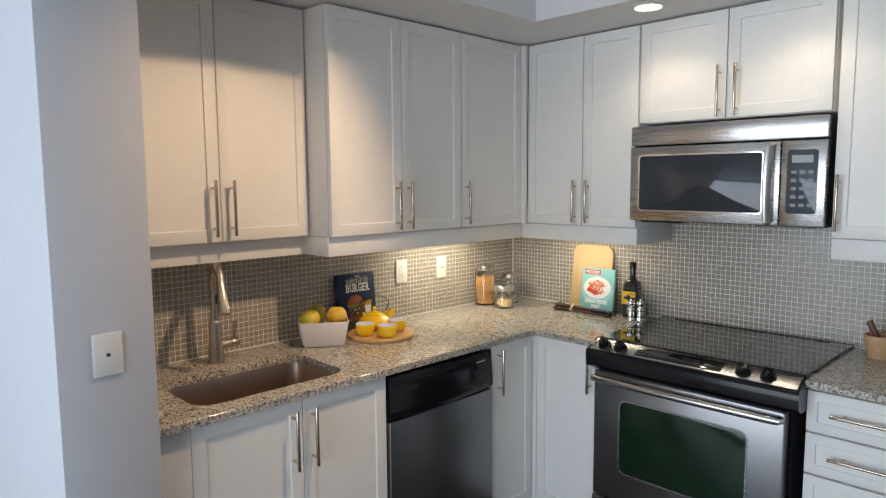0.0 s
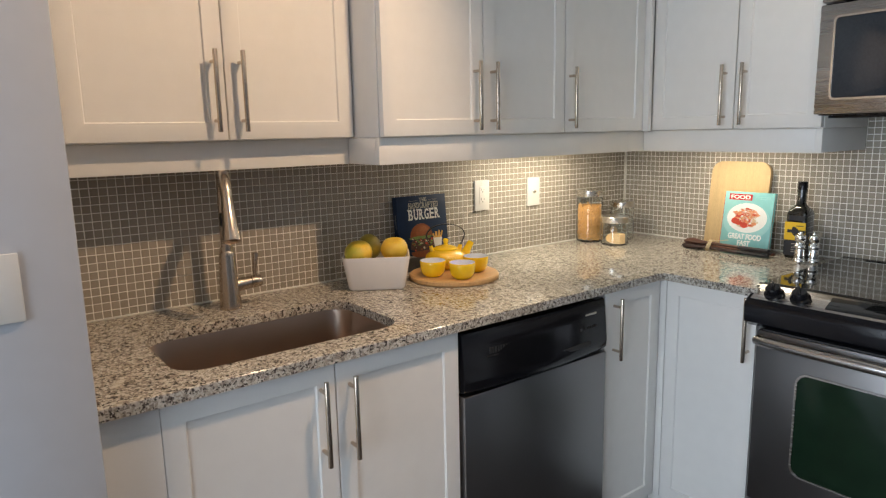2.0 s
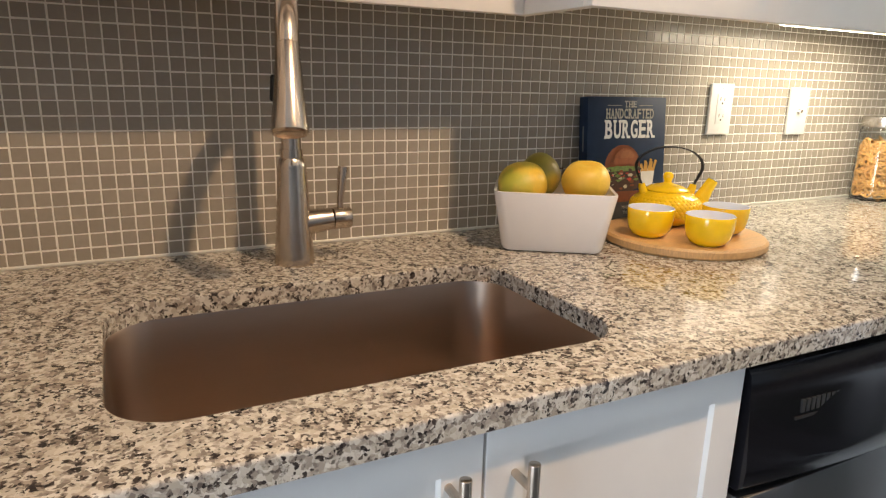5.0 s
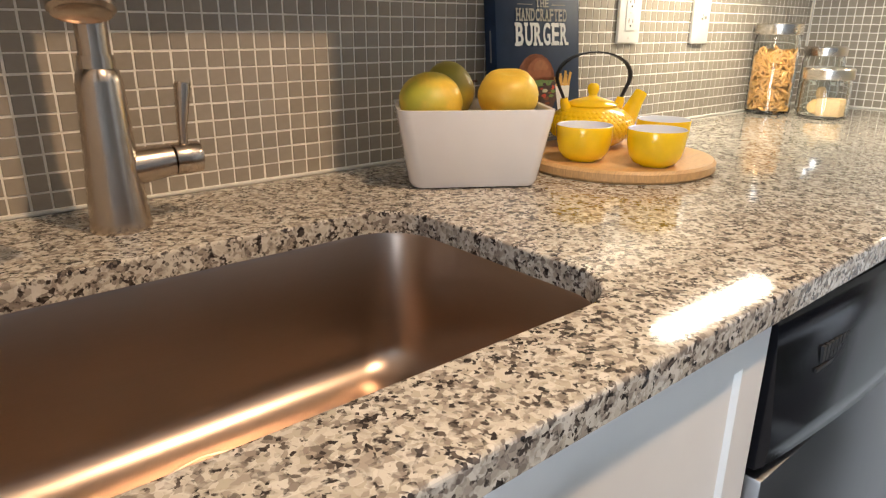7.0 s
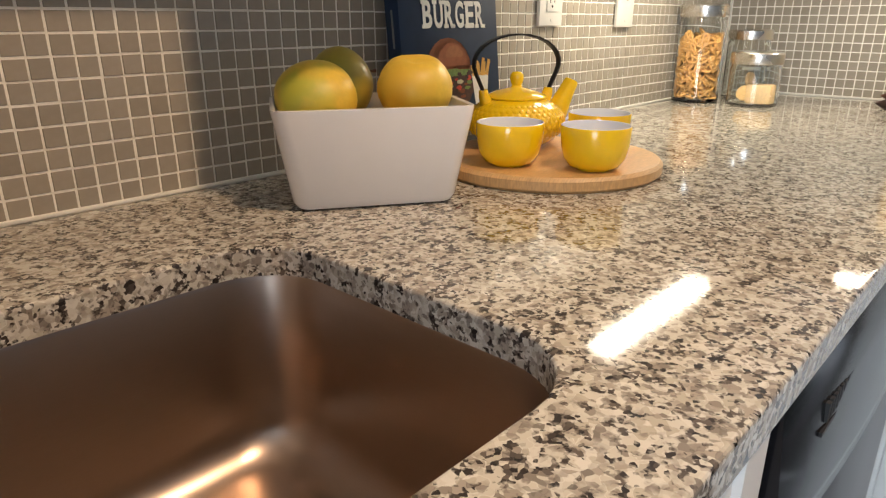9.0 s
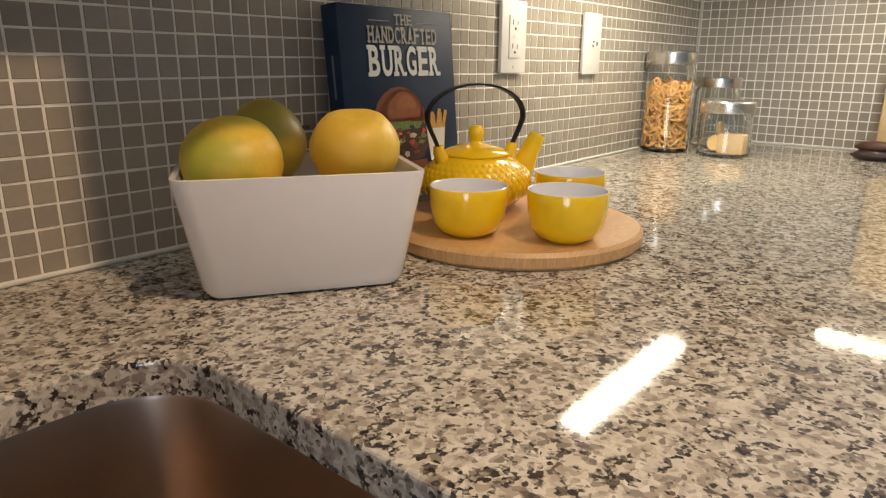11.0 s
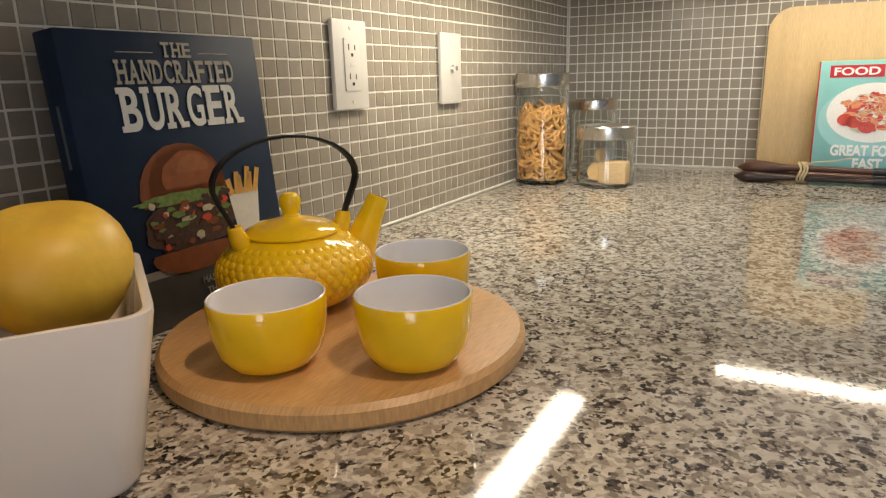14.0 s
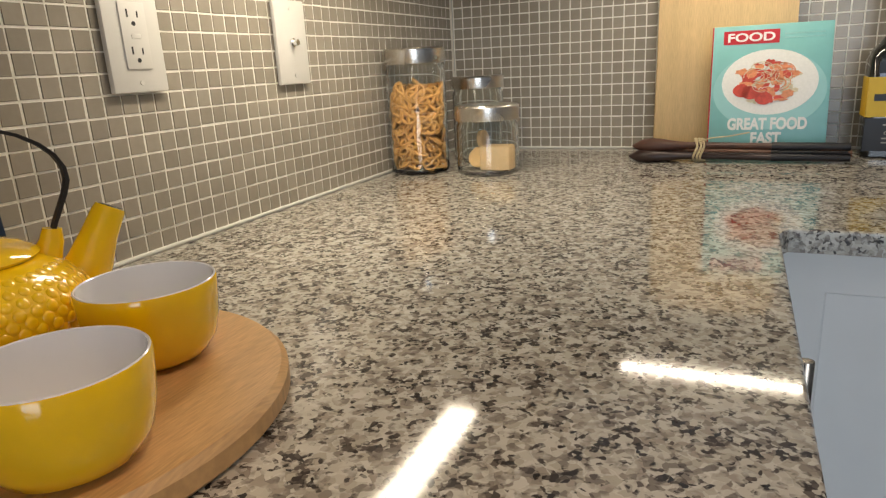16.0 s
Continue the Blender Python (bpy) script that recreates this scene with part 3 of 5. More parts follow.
# ---- sink and faucet ----
def sink():
    s = thing("sink", (SX0 + SX1) / 2, (SY0 + SY1) / 2, 0.7075, "undermount brushed steel sink with a single bowl", "sink")
    hx, hy = (SX1 - SX0) / 2 + 0.004, (SY1 - SY0) / 2 + 0.004
    rings = []

    def ring(inset, r, z):
        rings.append([(x, y, z) for x, y in rounded(-hx + inset, hx - inset, -hy + inset, hy - inset, r, 8)])
    ring(-0.02, 0.085, 0.1815)
    ring(0.0, 0.068, 0.1815)
    ring(0.002, 0.066, 0.177)
    ring(0.008, 0.060, 0.045)
    for k in range(1, 8):
        a = radians(90 * k / 7)
        ring(0.008 + 0.042 * (1 - math.cos(a)), 0.060 - 0.02 * (1 - math.cos(a)), 0.045 - 0.041 * math.sin(a))
    ring(0.12, 0.03, 0.0015)
    part("bowl", rings_solid(rings, cap_first=False), SINKM, s)
    dr = part("drain", lathe([(0.030, 0.0), (0.050, 0.0008), (0.057, 0.003), (0.060, 0.0022), (0.061, 0.0)], 36), CHROME, s, "", pose(-0.066, -0.005, 0.0016))
    part("strainer", lathe([(0.0, 0.006), (0.012, 0.0055), (0.014, 0.002), (0.030, 0.0006), (0.031, 0.0)], 28), BLACK, dr, "dark drain strainer")
    rnd = random.Random(4)
    for k in range(46):
        r = rnd.uniform(0.002, 0.006)
        x, y = rnd.uniform(-0.10, 0.11), rnd.uniform(-0.16, 0.17)
        if math.hypot(x + 0.058, y + 0.005) < 0.07:
            continue
        part("water_drop", turned(lathe([(0, 0.42), (0.5, 0.36), (0.85, 0.2), (1, 0)], 10), pose(x, y, 0.0018) @ Matrix.Diagonal((r, r * rnd.uniform(0.8, 1.7), r, 1))), WATER, s)
    return s


sink()


def faucet():
    f = thing("faucet", 0.111, -1.897, CT, "brushed nickel pull-down kitchen faucet on the worktop", "faucet")
    part("body", lathe([(0.0, 0), (0.0305, 0), (0.0310, 0.003), (0.0298, 0.012), (0.0250, 0.085), (0.0220, 0.150), (0.0200, 0.160), (0.0172, 0.1635), (0.0172, 0.176), (0, 0.176)], 40), NICKEL, f)
    # the neck rises, arches towards the room and a little along the wall
    d = Vector((0.135, -0.034, 0)).normalized()
    pts = [Vector((0, 0, z)) for z in (0.170, 0.21, 0.25, 0.285)]
    R = 0.069
    for k in range(1, 15):
        a = radians(180 - 166 * k / 14)
        pts.append(Vector((0, 0, 0.303)) + d * (R + R * math.cos(a)) + Vector((0, 0, R * math.sin(a))))
    part("neck", tube(pts, 0.0150, 18), NICKEL, f)
    end = pts[-1]
    way = (pts[-1] - pts[-2]).normalized()
    m = Matrix.Translation(end) @ way.to_track_quat("Z", "Y").to_matrix().to_4x4()
    head = part("spray_head", turned(lathe([(0.0148, 0.0), (0.0154, 0.001), (0.0156, 0.022), (0.0163, 0.024), (0.0198, 0.075), (0.0235, 0.106), (0.0235, 0.112), (0.021, 0.115), (0.019, 0.113), (0.0, 0.109)], 32), m), NICKEL, f)
    part("spray_button", turned(box(-0.004, 0.004, -0.006, 0.006, 0.036, 0.070, 0.003), m @ pose(0, 0, 0, 0, 0, 215) @ pose(0.0175, 0, 0, 0, 4, 0)), BLACK, head, "black spray button")
    part("lever_hub", rod((0, 0.010, 0.062), (0, 0.060, 0.066), 0.0205, 0.0170, 28), NICKEL, f)
    cap = part("lever_cap", rod((0, 0.0615, 0.066), (0, 0.091, 0.066), 0.0175, 0.0170, 28, bevel=0.002), NICKEL, f)
    part("lever", tube([(0, 0.074, 0.078), (0, 0.075, 0.10), (0.0, 0.078, 0.125), (0.0, 0.080, 0.143), (0.0, 0.0805, 0.147)], [0.0050, 0.0056, 0.0078, 0.0088, 0.0080], 16, flat=0.8), NICKEL, cap)


faucet()


# ---- dishwasher ----
def dishwasher():
    d = thing("dishwasher", 0.3, -1.202, 0.02, "stainless steel dishwasher with black control panel", "dishwasher", 90)
    w = 0.288                               # own x along the wall, -y into the room
    part("tub", box(-w, w, -0.275, 0.28, 0.0, 0.855), BLACK, d)
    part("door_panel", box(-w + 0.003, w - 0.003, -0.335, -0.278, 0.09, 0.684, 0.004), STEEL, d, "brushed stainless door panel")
    part("toe_panel", box(-w + 0.003, w - 0.003, -0.26, -0.276, 0.0, 0.085), BLACK, d)
    # control panel bulges forward at its foot, with a curved lower lip
    prof = [(-0.279, 0.688), (-0.338, 0.688), (-0.346, 0.697), (-0.348, 0.725), (-0.341, 0.80), (-0.336, 0.846), (-0.330, 0.853), (-0.279, 0.853)]
    rings = []
    for k in range(13):
        u = -1 + 2 * k / 12
        drop = 0.005 * u * u
        rings.append([(u * (w - 0.003), y + (0.012 * u * u if y < -0.30 else 0), z + (drop if z < 0.70 else 0)) for y, z in prof])
    panel = part("control_panel", rings_solid(rings), BLACK, d)
    for k in range(9):
        part("vent_slot", box(-w + 0.088 + 0.0095 * k, -w + 0.094 + 0.0095 * k, -0.3382, -0.330, 0.786, 0.803), SLOT, panel)
    part("vent_frame", box(-w + 0.078, -w + 0.178, -0.3385, -0.330, 0.778, 0.782), STRAP, panel)
    part("pocket_handle", box(0.03, 0.20, -0.3462, -0.330, 0.722, 0.738, 0.003), SLOT, panel)
    for k in range(5):
        part("button", box(0.155 + 0.018 * k, 0.166 + 0.018 * k, -0.3397, -0.330, 0.775, 0.782, 0.001), STRAP, panel)
    part("print_bar", box(0.185, 0.235, -0.3352, -0.33, 0.815, 0.820), INKGREY, panel, "small unreadable print")
    part("badge", turned(lathe([(0, 0.002), (1, 0.0016), (1.05, 0)], 24), pose(w - 0.075, -0.335, 0.155, 90) @ Matrix.Diagonal((0.026, 0.010, 1, 1))), CHROME, d, "oval chrome badge")


dishwasher()


# ---- range ----
RX0, RX1 = 0.962, 1.738


def range_cooker():
    r = thing("range", (RX0 + RX1) / 2, -0.32, 0.0, "stainless steel slide-in electric range with black glass top", "range")
    w = (RX1 - RX0) / 2
    part("body", box(-w + 0.012, w - 0.012, -0.29, 0.315, 0.08, 0.885), BLACK, r)
    part("cooktop_glass", mesh_of(slab(rounded(-w - 0.018, w + 0.018, -0.262, 0.300, 0.012, 4), CT + 0.003, CT + 0.012, 0.002), DKGLASS, "cooktop_glass", False), None, r, "black ceramic glass cooktop")
    bm = box(-w + 0.06, w - 0.06, 0.276, 0.286, CT + 0.0122, CT + 0.0142, 0.0008)
    part("rear_trim", bm, BLACK, r)
    part("glass_frame", box(-w - 0.02, w + 0.02, 0.3005, 0.312, CT - 0.01, CT + 0.0125, 0.001), BLACK, r)
    # slanted control fascia
    side = [(-0.262, CT - 0.012), (-0.262, CT + 0.010), (-0.272, CT + 0.011), (-0.350, CT - 0.028), (-0.357, CT - 0.042), (-0.352, CT - 0.092), (-0.325, CT - 0.108), (-0.27, CT - 0.108)]
    rings = [[(x, y, z) for y, z in side] for x in (-w - 0.022, -w, 0, w, w + 0.022)]
    fascia = part("control_fascia", rings_solid(rings), BLACK, r)
    m = pose(0, -0.311, CT - 0.0085, 26.6)
    part("steel_strip", turned(box(-w - 0.012, w + 0.012, -0.036, 0.036, 0.0, 0.002, 0.0008), m), STEELH, fascia, "brushed steel control strip")
    part("display", turned(box(-0.20, 0.14, -0.026, 0.026, 0.0021, 0.0034, 0.001), m), DKGLASS, fascia, "black touch display")
    for k in range(10):
        part("touch_key", turned(box(-0.01 + 0.014 * (k % 5), -0.001 + 0.014 * (k % 5), -0.012 + 0.016 * (k // 5), -0.004 + 0.016 * (k // 5), 0.0035, 0.0038), m), STRAP, fascia)
    for x in (-0.345, -0.272, 0.215, 0.300):
        k = part("knob", turned(lathe([(0.027, 0.002), (0.027, 0.008), (0.021, 0.011), (0.020, 0.026), (0.018, 0.029), (0, 0.029)], 28), m @ pose(x, -0.004, 0)), BLACK, fascia, "black control knob")
        part("grip", turned(box(-0.004, 0.004, -0.019, 0.019, 0.0285, 0.037, 0.002), m @ pose(x, -0.004, 0, 0, 0, 25)), BLACK, k)
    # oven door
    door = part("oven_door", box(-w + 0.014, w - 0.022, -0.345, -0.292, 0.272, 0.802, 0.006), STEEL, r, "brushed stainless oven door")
    part("door_vent", box(-w + 0.03, w - 0.03, -0.340, -0.300, 0.8025, 0.8065), SLOT, door)
    part("oven_window", turned(slab(rounded(-0.250, 0.245, -0.155, 0.145, 0.03, 6), 0, 0.003, 0.001), pose(0, -0.3448, 0.555, 90)), OVENGLASS, door, "dark oven window with a green reflection in its colour")
    ro, ri = rounded(-0.256, 0.251, -0.161, 0.151, 0.034, 6), rounded(-0.2505, 0.2455, -0.1555, 0.1455, 0.03, 6)
    rim = rings_solid([[(x, y, 0) for x, y in ro], [(x, y, 0.0042) for x, y in ro], [(x, y, 0.0042) for x, y in ri], [(x, y, 0) for x, y in ri]], None, False, False)
    part("window_rim", turned(rim, pose(0, -0.3448, 0.555, 90)), STEELH, door)
    part("handle", tube([(-w + 0.028, -0.347, 0.777), (-w + 0.030, -0.370, 0.779), (-w + 0.06, -0.377, 0.780), (0, -0.383, 0.780), (w - 0.068, -0.377, 0.780), (w - 0.038, -0.370, 0.779), (w - 0.036, -0.347, 0.777)], 0.0150, 16), STEELH, door, "bowed steel door handle")
    part("badge", turned(lathe([(0, 0.002), (1, 0.0016), (1.05, 0)], 24), pose(0.188, -0.3478, 0.425, 90) @ Matrix.Diagonal((0.027, 0.011, 1, 1))), CHROME, door, "oval chrome badge")
    part("print_bar", box(-0.035, 0.035, -0.3465, -0.344, 0.318, 0.322), INKGREY, door, "small unreadable print")
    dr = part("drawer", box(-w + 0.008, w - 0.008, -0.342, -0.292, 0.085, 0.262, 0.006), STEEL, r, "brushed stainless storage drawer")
    part("drawer_lip", box(-w + 0.02, w - 0.02, -0.352, -0.3425, 0.235, 0.258, 0.003), STEELH, dr)
    for x in (-w + 0.05, w - 0.05):
        part("leg", rod((x, -0.22, 0), (x, -0.22, 0.079), 0.018), BLACK, r)
        part("leg", rod((x, 0.25, 0), (x, 0.25, 0.079), 0.018), BLACK, r)


range_cooker()


# ---- microwave ----
def microwave():
    m = thing("microwave", 1.347, -0.19, 1.412, "stainless steel over-the-range microwave with dark window", "microwave")
    w = 0.381
    part("casing", box(-w, w, -0.165, 0.180, 0, 0.400, 0.002), BLACK, m)
    part("top_band", box(-w, w, -0.196, -0.166, 0.322, 0.402, 0.004), STEELH, m, "brushed steel vent band")
    part("print_bar", box(-0.035, 0.035, -0.1975, -0.195, 0.352, 0.362), CHROME, m, "small bright lettering bar")
    dx = 0.228
    door = part("door", box(-w, dx, -0.200, -0.166, 0.004, 0.316, 0.004), STEELH, m, "brushed steel door")
    part("window", turned(slab(rounded(-w + 0.046, dx - 0.062, 0.05, 0.276, 0.012, 4), 0, 0.0024, 0.0008), pose(0, -0.1996, 0, 90)), MWGLASS, door, "dark mesh window")
    ro, ri = rounded(-w + 0.040, dx - 0.056, 0.044, 0.282, 0.016, 4), rounded(-w + 0.0455, dx - 0.0615, 0.0495, 0.2765, 0.012, 4)
    part("window_rim", turned(rings_solid([[(x, y, 0) for x, y in ro], [(x, y, 0.0045) for x, y in ro], [(x, y, 0.0045) for x, y in ri], [(x, y, 0) for x, y in ri]], None, False, False), pose(0, -0.1996, 0, 90)), CHROME, door)
    part("handle", tube([(dx - 0.03, -0.199, 0.012), (dx - 0.03, -0.224, 0.02), (dx - 0.03, -0.236, 0.09), (dx - 0.03, -0.240, 0.16), (dx - 0.03, -0.236, 0.23), (dx - 0.03, -0.224, 0.296), (dx - 0.03, -0.199, 0.306)], 0.017, 16, flat=0.45), BRIGHTSTEEL, door, "bowed steel handle")
    panel = part("control_panel", box(dx + 0.003, w, -0.199, -0.166, 0.004, 0.316, 0.004), STEELH, m, "brushed steel control panel")
    kp = part("keypad", turned(slab(rounded(dx + 0.024, w - 0.026, 0.05, 0.282, 0.012, 4), 0, 0.002, 0.0008), pose(0, -0.1986, 0, 90)), KEYPAD, panel, "dark glossy keypad")
    part("display", box(dx + 0.04, w - 0.042, -0.2018, -0.2004, 0.235, 0.262), DKGLASS, kp)
    for i in range(15):
        x, z = dx + 0.040 + 0.028 * (i % 3), 0.075 + 0.03 * (i // 3)
        part("key", box(x, x + 0.018, -0.2014, -0.2004, z, z + 0.012), MWGLASS, kp)
    for x in (-0.28, 0.22):
        part("grease_filter", box(x - 0.1, x + 0.1, -0.12, 0.12, -0.008, -0.0005), BLACK, m)


microwave()


# ---- plates on the walls ----
def outlet():
    o = thing("power_outlet", 0.002, -0.878, 1.091, "white double power outlet plate on the mosaic", "outlet", 90)
    part("plate", box(-0.036, 0.036, -0.0075, 0.0, 0, 0.114, 0.0022), PLASTIC, o)
    ins = part("insert", box(-0.0165, 0.0165, -0.0095, -0.0077, 0.024, 0.091, 0.0008), PLASTIC, o)
    for z in (0.039, 0.076):
        part("slot", box(-0.0080, -0.0062, -0.0099, -0.0090, z, z + 0.008), SLOT, ins)
        part("slot", box(0.0050, 0.0066, -0.0099, -0.0090, z, z + 0.0065), SLOT, ins)
        part("earth_hole", rod((-0.0005, -0.009, z - 0.006), (-0.0005, -0.0099, z - 0.006), 0.0024, seg=12), SLOT, ins)
    part("test_button", box(-0.006, 0.006, -0.0102, -0.0096, 0.055, 0.060, 0.0004), PLASTIC, ins)
    for z in (0.010, 0.104):
        part("screw", rod((0, -0.0075, z), (0, -0.0083, z), 0.0026, seg=12), PLASTIC, o)


outlet()
j = thing("cable_jack_plate", 0.002, -0.604, 1.087, "white wall plate with a cable jack", "wall plate", 90)
part("plate", box(-0.035, 0.035, -0.0065, 0.0, 0, 0.114, 0.002), PLASTIC, j)
part("jack", rod((0, -0.0065, 0.057), (0, -0.016, 0.057), 0.0042, seg=12), CHROME, j, "metal threaded jack")
part("jack_nut", rod((0, -0.0065, 0.057), (0, -0.009, 0.057), 0.0065, seg=6), CHROME, j)
for z in (0.012, 0.102):
    part("screw", rod((0, -0.0065, z), (0, -0.0073, z), 0.0026, seg=12), PLASTIC, j)
j = thing("phone_jack_plate", PX, -2.453, 1.110, "white phone jack plate on the grey partition", "wall plate", 90)
part("plate", box(-0.035, 0.035, -0.0065, -0.0002, 0, 0.108, 0.002), PLASTIC, j)
part("socket", box(-0.0045, 0.0045, -0.0072, -0.0062, 0.049, 0.057, 0.0004), SLOT, j, "dark jack socket")
for z in (0.012, 0.096):
    part("screw", rod((0, -0.0065, z), (0, -0.0073, z), 0.0026, seg=12), PLASTIC, j)


# ---- fruit bowl ----
FB_ANGLE = math.degrees(math.atan2(0.136, 0.088))
fb = thing("fruit_bowl", 0.166, -1.4515, CT, "white ceramic rectangular bowl with tapering sides, full of fruit", "bowl", FB_ANGLE)


def bowl_rings():
    rings = []
    for hx, hy, r, z in ((0.074, 0.040, 0.012, 0.0), (0.083, 0.049, 0.016, 0.002), (0.087, 0.053, 0.018, 0.008), (0.1025, 0.0665, 0.016, 0.0945), (0.1025, 0.0665, 0.016, 0.097), (0.1005, 0.0645, 0.015, 0.0975), (0.0975, 0.0615, 0.013, 0.0965), (0.083, 0.048, 0.014, 0.014), (0.070, 0.037, 0.012, 0.008)):
        rings.append([(x, y, z) for x, y in rounded(-hx, hx, -hy, hy, r, 5)])
    return rings


part("vessel", turned(rings_solid(bowl_rings()), Matrix.Diagonal((1, 1.13, 1.08, 1))), CERAMIC, fb)


def fruit(name, x, y, z, rx, ry, rz, material, label, tilt=(0, 0, 0), dip=0.18, stem=False):
    prof = []
    for k in range(15):
        a = math.pi * k / 14
        r = math.sin(a)
        h = -math.cos(a)
        dimple = dip * math.exp(-(r / 0.28) ** 2)
        prof.append((r * (1 + 0.06 * h), h - math.copysign(dimple, h)))
    f = thing(name, x, y, z, label, "fruit", group="fruit in the bowl")
    body = lathe([(0.0, prof[0][1])] + prof[1:-1] + [(0.0, prof[-1][1])], 28)
    for v in body.verts:
        v.co *= 1 + 0.055 * noise.noise(v.co * 1.3 + Vector((x * 90, y * 70, 3)))
    m = pose(0, 0, 0, *tilt) @ Matrix.Diagonal((rx, ry, rz, 1))
    part("flesh", turned(body, m), material, f)
    if stem:
        part("stem", turned(tube([(0, 0, 1 - dip), (0.02, 0.01, 1.02), (0.06, 0.02, 1.16)], [0.05, 0.035, 0.05], 8), m), DARKWOOD, f, "short dry stem")


fruit("mango", 0.142, -1.501, 1.023, 0.042, 0.046, 0.038, MANGO, "yellow and green mango resting in the white bowl", (20, 25, 30), 0.03)
fruit("apple", 0.183, -1.396, 1.027, 0.0430, 0.0420, 0.0400, APPLE, "round yellow apple resting in the white bowl", (8, 12, 0), 0.2)
fruit("mango", 0.106, -1.439, 1.033, 0.040, 0.043, 0.037, GREENF, "olive green mango at the back of the white bowl", (10, 68, 60), 0.03, True)
fruit("apple", 0.190, -1.466, 0.977, 0.033, 0.033, 0.032, APPLE, "yellow apple low in the white bowl", (30, 0, 0), 0.2)
fruit("apple", 0.140, -1.480, 0.967, 0.034, 0.034, 0.033, MANGO, "greenish apple buried in the white bowl", (50, 0, 20), 0.2)


# ---- tea set ----
TX, TY, TR = 0.230, -1.196, 0.147
solid("serving_board", lathe([(0, 0), (TR - 0.004, 0), (TR, 0.004), (TR, 0.014), (TR - 0.004, 0.018), (0, 0.018)], 72, cx=TX, cy=TY, cz=CT + 0.0003), BAMBOO, "round bamboo serving board under the tea set", "board")
TZ = CT + 0.0184


def cup(x, y):
    c = thing("tea_cup", x, y, TZ, "small round yellow glazed tea cup, white inside", "cup", group="cups on the board")
    part("shell", lathe([(0, 0), (0.020, 0), (0.0215, 0.0012), (0.030, 0.005), (0.0360, 0.014), (0.0390, 0.027), (0.0400, 0.039), (0.0404, 0.0490), (0.0399, 0.0498)], 44), YELLOW, c)
    part("lining", lathe([(0.0399, 0.0498), (0.0392, 0.0503), (0.0384, 0.0497), (0.0377, 0.038), (0.0362, 0.027), (0.032, 0.014), (0.024, 0.007), (0, 0.005)], 44), CUPIN, c, "white glazed inside")
    for p in c.children:
        p.data.transform(Matrix.Diagonal((1.02, 1.02, 1.04, 1)))


for x, y in ((0.232, -1.283), (0.322, -1.235), (0.268, -1.134)):
    cup(x, y)


